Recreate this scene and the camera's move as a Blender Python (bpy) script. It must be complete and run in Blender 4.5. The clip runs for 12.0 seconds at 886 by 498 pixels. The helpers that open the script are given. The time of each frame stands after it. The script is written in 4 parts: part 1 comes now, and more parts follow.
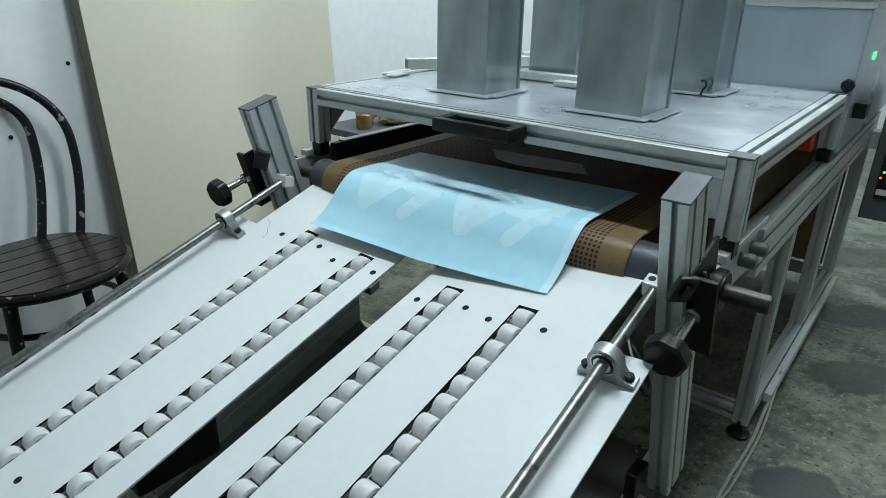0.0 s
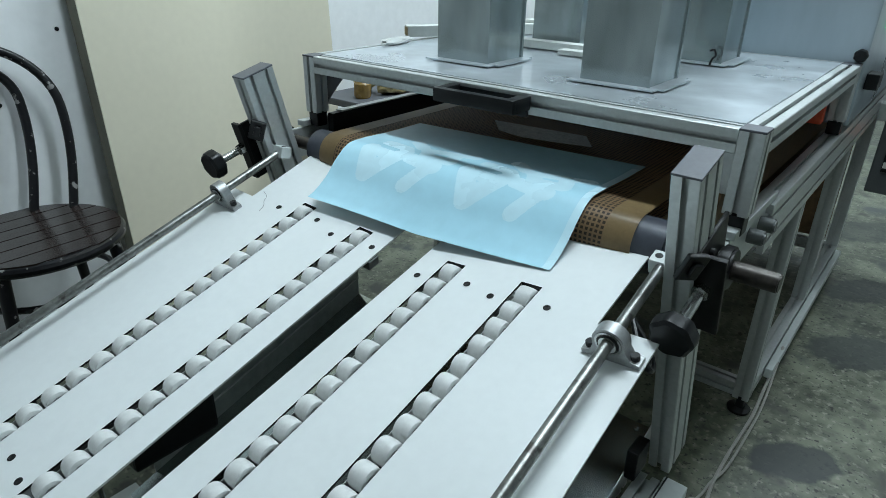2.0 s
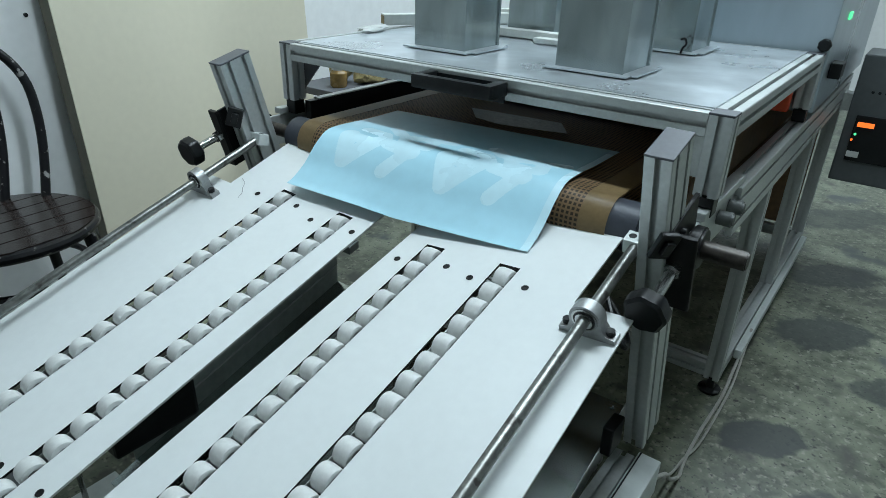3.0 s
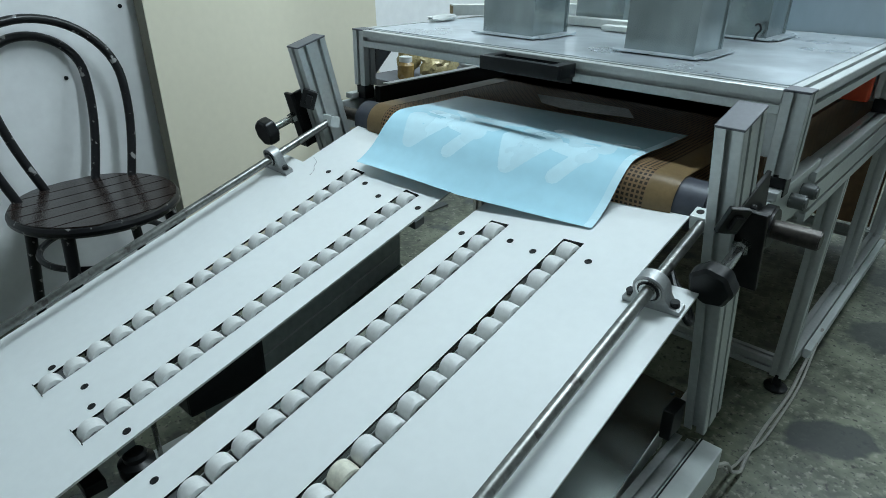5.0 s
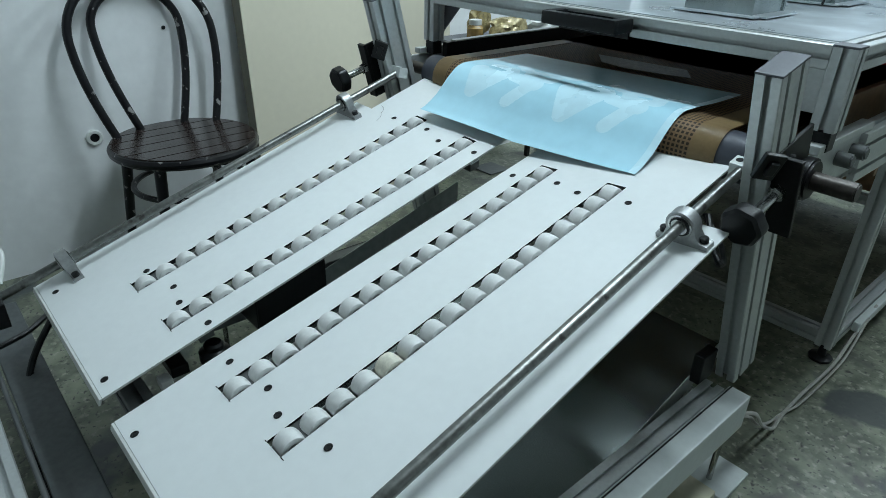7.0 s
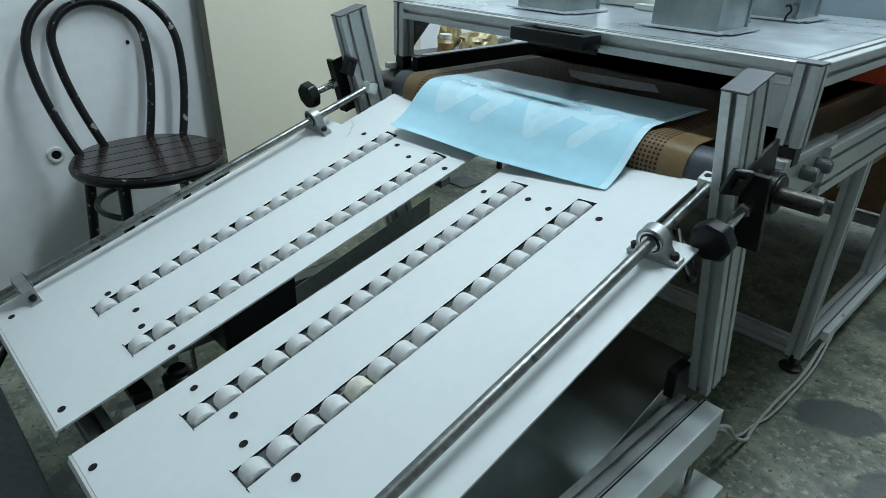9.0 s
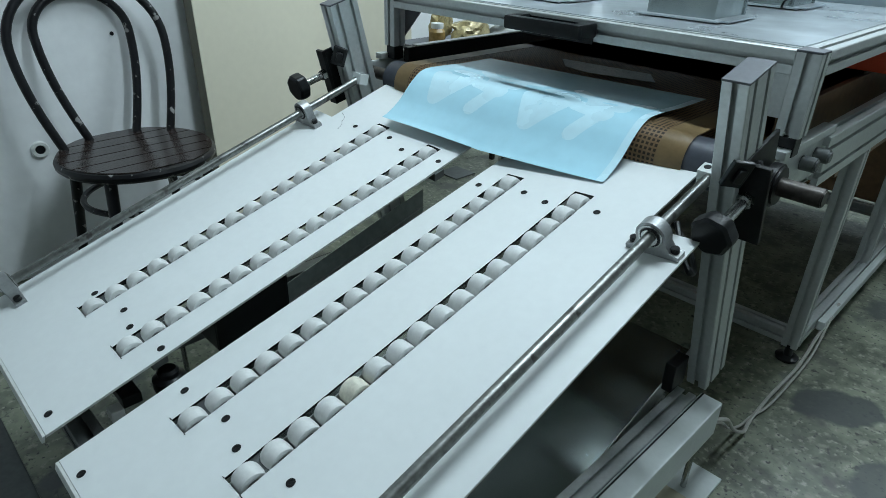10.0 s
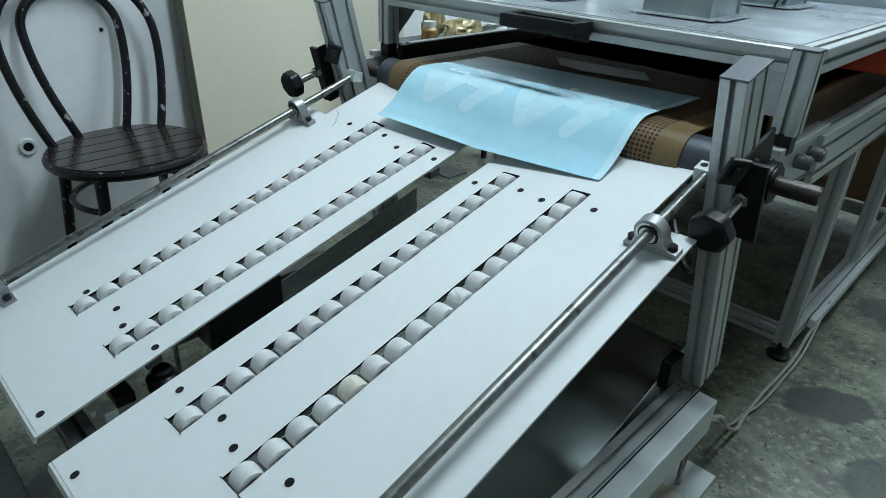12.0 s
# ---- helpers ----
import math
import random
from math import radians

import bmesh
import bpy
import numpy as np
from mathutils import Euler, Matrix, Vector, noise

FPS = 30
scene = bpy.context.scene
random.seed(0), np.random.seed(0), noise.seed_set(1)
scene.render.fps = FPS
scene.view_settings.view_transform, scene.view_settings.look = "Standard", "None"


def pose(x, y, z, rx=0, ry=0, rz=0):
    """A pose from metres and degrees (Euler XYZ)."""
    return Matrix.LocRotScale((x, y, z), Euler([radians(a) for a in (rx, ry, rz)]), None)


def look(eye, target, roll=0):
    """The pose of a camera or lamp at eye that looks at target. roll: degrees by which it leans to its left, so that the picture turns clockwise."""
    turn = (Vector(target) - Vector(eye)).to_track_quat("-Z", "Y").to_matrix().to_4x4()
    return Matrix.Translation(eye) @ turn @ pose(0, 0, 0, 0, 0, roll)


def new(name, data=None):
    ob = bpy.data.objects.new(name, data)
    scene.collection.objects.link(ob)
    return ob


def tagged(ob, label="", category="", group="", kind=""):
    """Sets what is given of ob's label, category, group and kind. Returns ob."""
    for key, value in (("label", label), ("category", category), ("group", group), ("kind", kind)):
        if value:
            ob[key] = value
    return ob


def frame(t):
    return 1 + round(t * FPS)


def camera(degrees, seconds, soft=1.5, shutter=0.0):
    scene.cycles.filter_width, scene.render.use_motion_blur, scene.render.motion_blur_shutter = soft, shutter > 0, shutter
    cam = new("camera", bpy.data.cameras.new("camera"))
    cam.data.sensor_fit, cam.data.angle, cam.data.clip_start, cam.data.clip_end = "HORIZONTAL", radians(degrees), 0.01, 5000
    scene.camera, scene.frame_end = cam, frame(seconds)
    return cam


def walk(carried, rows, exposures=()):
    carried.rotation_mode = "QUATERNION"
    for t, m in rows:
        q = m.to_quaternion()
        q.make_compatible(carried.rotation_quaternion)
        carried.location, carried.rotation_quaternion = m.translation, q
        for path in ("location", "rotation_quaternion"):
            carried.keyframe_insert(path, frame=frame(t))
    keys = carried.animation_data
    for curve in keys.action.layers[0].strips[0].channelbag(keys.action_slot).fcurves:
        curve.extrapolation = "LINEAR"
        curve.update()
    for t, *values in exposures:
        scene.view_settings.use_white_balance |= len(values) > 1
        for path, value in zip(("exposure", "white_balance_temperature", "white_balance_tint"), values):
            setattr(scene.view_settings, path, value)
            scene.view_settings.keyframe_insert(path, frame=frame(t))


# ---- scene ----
cam = camera(70.1, 12.0, soft=0.5)
PATH = [
    (0, (0.265, -1.035, 1.12), (-0.893, 0.398, 0.341), 0.7),
    (0.5, (0.252, -1.019, 1.12), (-0.875, 0.426, 0.319), 0.1),
    (1, (0.242, -1.006, 1.123), (-0.878, 0.434, 0.303), 0.3),
    (1.5, (0.243, -1.002, 1.123), (-0.877, 0.429, 0.285), -0.0),
    (2, (0.244, -1.015, 1.115), (-0.886, 0.392, 0.252), 1.0),
    (2.5, (0.25, -1.024, 1.104), (-0.829, 0.414, 0.227), 1.5),
    (2.7, (0.252, -1.03, 1.107), (-0.81, 0.417, 0.224), 1.6),
    (4.3, (0.255, -1.051, 1.099), (-0.854, 0.378, 0.245), 2.0),
    (4.5, (0.248, -1.046, 1.085), (-0.892, 0.345, 0.21), 1.8),
    (5, (0.273, -1.082, 1.068), (-0.932, 0.257, 0.199), 0.9),
    (5.5, (0.327, -1.122, 1.052), (-0.973, 0.103, 0.153), 1.8),
    (6, (0.353, -1.142, 1.049), (-0.984, 0.051, 0.159), 2.1),
    (6.5, (0.366, -1.146, 1.042), (-0.958, 0.038, 0.123), 2.0),
    (7, (0.374, -1.15, 1.04), (-0.946, 0.027, 0.106), 1.6),
    (7.2, (0.374, -1.155, 1.051), (-0.93, 0.036, 0.111), 1.6),
    (9, (0.365, -1.132, 1.044), (-0.915, 0.113, 0.144), 2.0),
    (9.5, (0.355, -1.119, 1.045), (-0.884, 0.169, 0.147), 2.0),
    (10, (0.344, -1.119, 1.042), (-0.908, 0.135, 0.114), 1.8),
    (10.5, (0.339, -1.118, 1.039), (-0.895, 0.155, 0.113), 2.1),
    (11, (0.338, -1.123, 1.04), (-0.891, 0.148, 0.106), 2.0),
    (11.5, (0.341, -1.133, 1.041), (-0.881, 0.151, 0.115), 2.3),
    (12, (0.333, -1.126, 1.037), (-0.894, 0.151, 0.109), 2.3),
]
walk(cam, [(t, look(eye, target, roll)) for t, eye, target, roll in PATH], [(0, 0.0, 6740, 12), (2.5, 0.0, 6580, 11), (4.5, 0.0, 6540, 10), (12, 0.0, 6430, 10)])

# ---- world and light ----
world = bpy.data.worlds.new("room_air")
world.use_nodes = True
scene.world = world
bg = world.node_tree.nodes["Background"]
bg.inputs[0].default_value = (0.55, 0.62, 0.66, 1)
bg.inputs[1].default_value = 0.02


def tube_lamp(x, y, z, length, power):
    data = bpy.data.lights.new("key_and_fill_light", "AREA")
    data.shape, data.size, data.size_y = "RECTANGLE", 0.16, length
    data.energy, data.color = power, LAMP_COLOUR
    ob = new("key_and_fill_light", data)
    ob.matrix_world = pose(x, y, z, 0, 0, 90)
    return ob


LAMP_COLOUR = (0.752, 0.914, 1.0)
# first lamp placed from cast shadows; the other two are added unseen fill
LAMPS = ((-0.22, 0.06, 37), (-0.55, 1.10, 41), (-0.10, 2.4, 42))
for lx, ly, power in LAMPS:
    tube_lamp(lx, ly, 2.70, 1.2, power)


# ---- materials ----
def mat(name, colour, rough=0.5, metal=0.0, var=0.12, scale=6.0, fine=60.0, bump=0.0, stretch=(1, 1, 1), spec=0.5):
    """A surface with blotches at one scale, grain at another and a fine relief."""
    m = bpy.data.materials.new(name)
    m.use_nodes = True
    nt = m.node_tree
    b = nt.nodes["Principled BSDF"]
    b.inputs["Roughness"].default_value = rough
    b.inputs["Metallic"].default_value = metal
    b.inputs["Specular IOR Level"].default_value = spec
    tc = nt.nodes.new("ShaderNodeTexCoord")
    mp = nt.nodes.new("ShaderNodeMapping")
    mp.inputs["Scale"].default_value = stretch
    nt.links.new(tc.outputs["Object"], mp.inputs["Vector"])
    n1 = nt.nodes.new("ShaderNodeTexNoise")
    n1.inputs["Scale"].default_value, n1.inputs["Detail"].default_value = scale, 5
    n2 = nt.nodes.new("ShaderNodeTexNoise")
    n2.inputs["Scale"].default_value, n2.inputs["Detail"].default_value = fine, 3
    nt.links.new(mp.outputs[0], n1.inputs["Vector"])
    nt.links.new(mp.outputs[0], n2.inputs["Vector"])
    mx = nt.nodes.new("ShaderNodeMath")
    mx.operation = "ADD"
    nt.links.new(n1.outputs[0], mx.inputs[0])
    nt.links.new(n2.outputs[0], mx.inputs[1])
    ramp = nt.nodes.new("ShaderNodeMapRange")
    ramp.inputs[1].default_value, ramp.inputs[2].default_value = 0.65, 1.35
    ramp.inputs[3].default_value, ramp.inputs[4].default_value = 1 - var, 1 + var
    nt.links.new(mx.outputs[0], ramp.inputs[0])
    vm = nt.nodes.new("ShaderNodeVectorMath")
    vm.operation = "SCALE"
    vm.inputs[0].default_value = colour
    nt.links.new(ramp.outputs[0], vm.inputs["Scale"])
    nt.links.new(vm.outputs[0], b.inputs["Base Color"])
    r2 = nt.nodes.new("ShaderNodeMapRange")
    r2.inputs[3].default_value, r2.inputs[4].default_value = max(rough - 0.1, 0.03), min(rough + 0.1, 1)
    nt.links.new(n1.outputs[0], r2.inputs[0])
    nt.links.new(r2.outputs[0], b.inputs["Roughness"])
    if bump:
        bp = nt.nodes.new("ShaderNodeBump")
        bp.inputs["Strength"].default_value, bp.inputs["Distance"].default_value = bump, 0.002
        nt.links.new(n2.outputs[0], bp.inputs["Height"])
        nt.links.new(bp.outputs[0], b.inputs["Normal"])
    return m


def floor_material():
    """Worn terrazzo: grey-green ground, pale and dark chips, broad damp stains."""
    m = mat("worn_terrazzo", (0.126, 0.140, 0.100), 0.36, 0, 0.7, 5, 28, 0.35)
    nt = m.node_tree
    b = nt.nodes["Principled BSDF"]
    base = b.inputs["Base Color"].links[0].from_socket
    tc = nt.nodes.new("ShaderNodeTexCoord")

    def layer(below, size, low, high, colour, detail=2.0):
        n = nt.nodes.new("ShaderNodeTexNoise")
        n.inputs["Scale"].default_value, n.inputs["Detail"].default_value = size, detail
        nt.links.new(tc.outputs["Object"], n.inputs["Vector"])
        r = nt.nodes.new("ShaderNodeMapRange")
        r.inputs[1].default_value, r.inputs[2].default_value = low, high
        nt.links.new(n.outputs[0], r.inputs[0])
        x = nt.nodes.new("ShaderNodeMix")
        x.data_type = "RGBA"
        x.inputs[7].default_value = (*colour, 1)
        nt.links.new(r.outputs[0], x.inputs[0])
        nt.links.new(below, x.inputs[6])
        return x.outputs[2]

    c = layer(base, 6.5, 0.50, 0.64, (0.228, 0.250, 0.178), 12)
    c = layer(c, 55, 0.56, 0.68, (0.30, 0.30, 0.24), 8)
    c = layer(c, 85, 0.595, 0.66, (0.05, 0.05, 0.045), 5)
    c = layer(c, 36, 0.56, 0.70, (0.21, 0.215, 0.165), 8)
    c = layer(c, 26, 0.63, 0.69, (0.03, 0.03, 0.024), 8)
    c = layer(c, 9, 0.56, 0.68, (0.07, 0.07, 0.06), 8)
    c = layer(c, 3.1, 0.60, 0.66, (0.07, 0.08, 0.08), 6)

    def stain(below, x, y, rx, ry, colour, strength):
        """A dark spill with a ragged rim."""
        wob = nt.nodes.new("ShaderNodeTexNoise")
        wob.inputs["Scale"].default_value, wob.inputs["Detail"].default_value = 14, 5
        nt.links.new(tc.outputs["Object"], wob.inputs["Vector"])
        mp = nt.nodes.new("ShaderNodeMapping")
        mp.vector_type = "TEXTURE"
        mp.inputs["Location"].default_value = (x, y, 0)
        mp.inputs["Rotation"].default_value = (0, 0, radians(45))
        mp.inputs["Scale"].default_value = (rx, ry, 50)
        nt.links.new(tc.outputs["Object"], mp.inputs["Vector"])
        ln = nt.nodes.new("ShaderNodeVectorMath")
        ln.operation = "LENGTH"
        nt.links.new(mp.outputs[0], ln.inputs[0])
        ad = nt.nodes.new("ShaderNodeMath")
        ad.operation = "ADD"
        nt.links.new(ln.outputs["Value"], ad.inputs[0])
        nt.links.new(wob.outputs[0], ad.inputs[1])
        r = nt.nodes.new("ShaderNodeMapRange")
        r.inputs[1].default_value, r.inputs[2].default_value = 1.53, 1.34
        r.inputs[3].default_value, r.inputs[4].default_value = 0, strength
        nt.links.new(ad.outputs[0], r.inputs[0])
        x_ = nt.nodes.new("ShaderNodeMix")
        x_.data_type = "RGBA"
        x_.inputs[7].default_value = (*colour, 1)
        nt.links.new(r.outputs[0], x_.inputs[0])
        nt.links.new(below, x_.inputs[6])
        return x_.outputs[2]

    damp = (0.035, 0.042, 0.042)
    for sx, sy, rx, ry, k in ((0.185, 0.44, 0.12, 0.07, 0.9), (0.36, 0.24, 0.10, 0.09, 0.85), (0.23, 1.08, 0.16, 0.10, 0.8), (0.20, 1.55, 0.2, 0.1, 0.7), (0.42, 0.85, 0.1, 0.07, 0.7), (0.12, 2.2, 0.3, 0.12, 0.6)):
        c = stain(c, sx, sy, rx, ry, damp, k)
    nt.links.new(c, b.inputs["Base Color"])
    return m


def belt_material():
    """Open woven belt: brown threads on a 6 mm grid with dark holes."""
    m = mat("woven_belt", (0.35, 0.225, 0.12), 0.5, 0, 0.2, 8, 90, 0.1)
    nt = m.node_tree
    b = nt.nodes["Principled BSDF"]
    base = b.inputs["Base Color"].links[0].from_socket
    uv = nt.nodes.new("ShaderNodeUVMap")
    sep = nt.nodes.new("ShaderNodeSeparateXYZ")
    nt.links.new(uv.outputs[0], sep.inputs[0])
    masks = []
    for k in (0, 1):
        f = nt.nodes.new("ShaderNodeMath")
        f.operation = "PINGPONG"
        f.inputs[1].default_value = 0.0044
        nt.links.new(sep.outputs[k], f.inputs[0])
        r = nt.nodes.new("ShaderNodeMapRange")
        r.inputs[1].default_value, r.inputs[2].default_value = 0.0015, 0.0021
        nt.links.new(f.outputs[0], r.inputs[0])
        masks.append(r.outputs[0])
    mul = nt.nodes.new("ShaderNodeMath")
    mul.operation = "MULTIPLY"
    nt.links.new(masks[0], mul.inputs[0])
    nt.links.new(masks[1], mul.inputs[1])
    x = nt.nodes.new("ShaderNodeMix")
    x.data_type = "RGBA"
    x.inputs[7].default_value = (0.06, 0.042, 0.026, 1)
    nt.links.new(mul.outputs[0], x.inputs[0])
    nt.links.new(base, x.inputs[6])
    nt.links.new(x.outputs[2], b.inputs["Base Color"])
    return m


M_FLOOR = floor_material()
M_WALL = mat("white_wall_paint", (0.80, 0.815, 0.82), 0.6, 0, 0.05, 1.6, 30, 0.05)
M_CEIL = mat("ceiling_paint", (0.6, 0.62, 0.62), 0.8, 0, 0.05)
M_BEIGE = mat("beige_board", (0.65, 0.61, 0.485), 0.55, 0, 0.03, 1.5, 40)
# beige of the board's face darkened: the shade of its side is in the colour
M_BEIGE_SHADED = mat("shaded_beige_edge", (0.20, 0.19, 0.145), 0.7, 0, 0.15, 5, 80, 0.1)
M_ALU = mat("anodised_aluminium", (0.55, 0.575, 0.57), 0.38, 0.5, 0.10, 5, 120, 0.03, (1, 1, 1))
M_ALU_DARK = mat("slot_aluminium", (0.16, 0.17, 0.17), 0.5, 0.6, 0.15)
M_SHEET = mat("galvanised_sheet", (0.55, 0.60, 0.635), 0.30, 0.6, 0.26, 4.5, 13, 0.0)
M_CABINET = mat("blue_grey_sheet", (0.42, 0.49, 0.54), 0.30, 0.6, 0.10, 1.6, 20, 0.0, (1, 1, 0.3))
M_DUCT = mat("smooth_duct_sheet", (0.37, 0.42, 0.425), 0.22, 0.85, 0.32, 6.0, 16, 0.0, (1, 1, 0.35))
M_STEEL = mat("stainless_sheet", (0.48, 0.49, 0.48), 0.21, 0.95, 0.12, 3, 150, 0.02, (1, 0.04, 1))
M_ROD = mat("worn_steel_rod", (0.20, 0.205, 0.195), 0.36, 0.9, 0.35, 14, 120, 0.05)
M_CAST = mat("cast_zinc", (0.36, 0.37, 0.37), 0.45, 0.7, 0.15, 30, 200, 0.1)
M_WHITE = mat("white_board", (0.74, 0.77, 0.77), 0.35, 0, 0.025, 2.5, 60, 0.02)
M_EDGE = mat("board_rim", (0.62, 0.64, 0.62), 0.5, 0, 0.1, 12, 90)
M_WHEEL = mat("white_plastic_wheel", (0.66, 0.67, 0.66), 0.42, 0, 0.08, 20, 160, 0.03)
M_WHEEL_OLD = mat("yellowed_wheel", (0.64, 0.62, 0.52), 0.45, 0, 0.2, 30, 160, 0.03)
M_FOIL = mat("gold_foil", (0.34, 0.28, 0.14), 0.3, 0.25, 0.6, 25, 80, 0.3)
M_SHAFT = mat("browned_shaft", (0.05, 0.043, 0.038), 0.42, 0.5, 0.4, 30, 120, 0.05)
M_HUB = mat("grey_hub", (0.30, 0.31, 0.31), 0.5, 0.2, 0.2, 40, 200)
M_BLACK = mat("black_plastic", (0.008, 0.009, 0.010), 0.36, 0, 0.3, 20, 120, 0.05, (1, 1, 1), 0.3)
# black steel parts; also painted on for the shade inside the roller slots
M_BLACK_STEEL_SHADE = mat("black_steel_and_slot_shade", (0.009, 0.0095, 0.010), 0.42, 0.1, 0.4, 12, 100, 0.08, (1, 1, 1), 0.3)
M_GREY_STEEL = mat("grey_painted_steel", (0.085, 0.095, 0.095), 0.4, 0.2, 0.25, 6, 80, 0.05)
M_CAP = mat("grey_end_cap", (0.10, 0.105, 0.12), 0.5, 0, 0.12, 20, 120, 0.03)
M_BELT = belt_material()
M_TAPE = mat("tan_belt_edge", (0.36, 0.25, 0.125), 0.35, 0, 0.12, 20, 150, 0.05)
M_ROLLER = mat("dark_roller_rubber", (0.05, 0.056, 0.072), 0.45, 0.1, 0.2, 15, 90, 0.05)
M_DARK = mat("brown_oven_lining", (0.22, 0.135, 0.075), 0.45, 0.1, 0.3, 5, 40)
M_CHAIR = mat("chipped_black_paint", (0.006, 0.006, 0.0075), 0.34, 0.0, 0.4, 20, 150, 0.1, (1, 1, 1), 0.35)
M_SEAT = mat("dark_stained_slats", (0.024, 0.017, 0.015), 0.2, 0, 0.5, 9, 60, 0.1, (6, 1, 1), 0.5)
M_CABLE = mat("grey_cable", (0.40, 0.39, 0.36), 0.5, 0, 0.15, 20, 90)
M_PLATE = mat("pale_foot_plate", (0.60, 0.64, 0.63), 0.36, 0.1, 0.06, 9, 80)


M_FILM = mat("pale_blue_film", (0.42, 0.71, 0.83), 0.23, 0, 0.04, 5, 40)
M_PRINT = mat("soft_white_print", (0.54, 0.775, 0.865), 0.26, 0, 0.04, 9, 60)
M_TRAY_SIDE = mat("dull_stainless", (0.40, 0.44, 0.42), 0.38, 0.5, 0.2, 4, 50)
M_TRAY = mat("brushed_stainless", (0.38, 0.43, 0.42), 0.20, 0.88, 0.05, 0.8, 60, 0.0)
tray_tree = M_TRAY.node_tree
grain = tray_tree.nodes.new("ShaderNodeCombineXYZ")
grain.inputs[0].default_value = 1.0
tray_tree.nodes["Principled BSDF"].inputs["Anisotropic"].default_value = 0.85
tray_tree.links.new(grain.outputs[0], tray_tree.nodes["Principled BSDF"].inputs["Tangent"])
M_CARD = mat("brown_cardboard", (0.33, 0.26, 0.14), 0.7, 0, 0.25, 10, 60)
M_CREAM = mat("cream_wood", (0.56, 0.53, 0.40), 0.6, 0, 0.12, 8, 60)
M_PAPER = mat("white_plastic", (0.62, 0.64, 0.62), 0.45, 0, 0.1, 8, 60)
M_RED = mat("red_plastic", (0.70, 0.085, 0.03), 0.4, 0, 0.1)
M_AMBER = mat("amber_glass", (0.30, 0.19, 0.06), 0.25, 0, 0.3, 12, 60)


def glow(name, colour, strength):
    m = bpy.data.materials.new(name)
    m.use_nodes = True
    b = m.node_tree.nodes["Principled BSDF"]
    b.inputs["Base Color"].default_value = (*colour, 1)
    b.inputs["Emission Color"].default_value = (*colour, 1)
    b.inputs["Emission Strength"].default_value = strength
    return m


M_ORANGE = glow("orange_display", (1.0, 0.20, 0.03), 1.0)
M_GREEN = glow("green_lamp", (0.1, 0.9, 0.35), 1.2)
M_TUBE = glow("lamp_tube", (0.85, 0.96, 1.0), 6.0)



def chipped(m, colour, low, high):
    """Bare chips in a painted surface."""
    nt = m.node_tree
    b = nt.nodes["Principled BSDF"]
    base = b.inputs["Base Color"].links[0].from_socket
    tc = nt.nodes.new("ShaderNodeTexCoord")
    n = nt.nodes.new("ShaderNodeTexNoise")
    n.inputs["Scale"].default_value, n.inputs["Detail"].default_value = 38, 6
    nt.links.new(tc.outputs["Object"], n.inputs["Vector"])
    r = nt.nodes.new("ShaderNodeMapRange")
    r.inputs[1].default_value, r.inputs[2].default_value = low, high
    nt.links.new(n.outputs[0], r.inputs[0])
    x = nt.nodes.new("ShaderNodeMix")
    x.data_type = "RGBA"
    x.inputs[7].default_value = (*colour, 1)
    nt.links.new(r.outputs[0], x.inputs[0])
    nt.links.new(base, x.inputs[6])
    nt.links.new(x.outputs[2], b.inputs["Base Color"])


chipped(M_CHAIR, (0.26, 0.255, 0.25), 0.635, 0.675)
chipped(M_ROD, (0.10, 0.095, 0.09), 0.60, 0.66)

# ---- mesh helpers ----
I4 = Matrix.Identity(4)


def link(name, bm, material, parent=None, label="", smooth=False):
    me = bpy.data.meshes.new(name)
    bmesh.ops.recalc_face_normals(bm, faces=bm.faces)
    bm.to_mesh(me)
    bm.free()
    for m in material if isinstance(material, (list, tuple)) else (material,):
        me.materials.append(m)
    if smooth:
        me.shade_smooth()
        me.set_sharp_from_angle(angle=radians(35))
    ob = new(name, me)
    if parent:
        ob.parent = parent
    if label:
        ob["label"] = label
    return ob


def part(name, bm, material, parent, label="", smooth=False):
    return link(name, bm, material, parent, label, smooth)


def empty(name, label, category, group=""):
    return tagged(new(name), label, category, group)


def box(lo, hi, bevel=0.0, bm=None, m=I4):
    bm = bm or bmesh.new()
    lo, hi = Vector(lo), Vector(hi)
    made = bmesh.ops.create_cube(bm, size=1.0, matrix=m @ Matrix.Translation((lo + hi) / 2) @ Matrix.Diagonal((*(hi - lo), 1)))
    if bevel:
        es = {e for v in made["verts"] for e in v.link_edges}
        bmesh.ops.bevel(bm, geom=list(es), offset=bevel, segments=2, affect="EDGES", profile=0.6)
    return bm


def axis(p0, p1):
    d = Vector(p1) - Vector(p0)
    return Matrix.Translation(p0) @ d.to_track_quat("Z", "Y").to_matrix().to_4x4(), d.length


def rod(p0, p1, r, n=16, bm=None, bevel=0.0, r2=None):
    bm = bm or bmesh.new()
    m, ln = axis(p0, p1)
    made = bmesh.ops.create_cone(bm, cap_ends=True, segments=n, radius1=r, radius2=r if r2 is None else r2, depth=ln, matrix=m @ Matrix.Translation((0, 0, ln / 2)))
    if bevel:
        es = [e for e in {e for v in made["verts"] for e in v.link_edges} if any(len(f.verts) > 4 for f in e.link_faces)]
        bmesh.ops.bevel(bm, geom=es, offset=bevel, segments=2, affect="EDGES")
    return bm


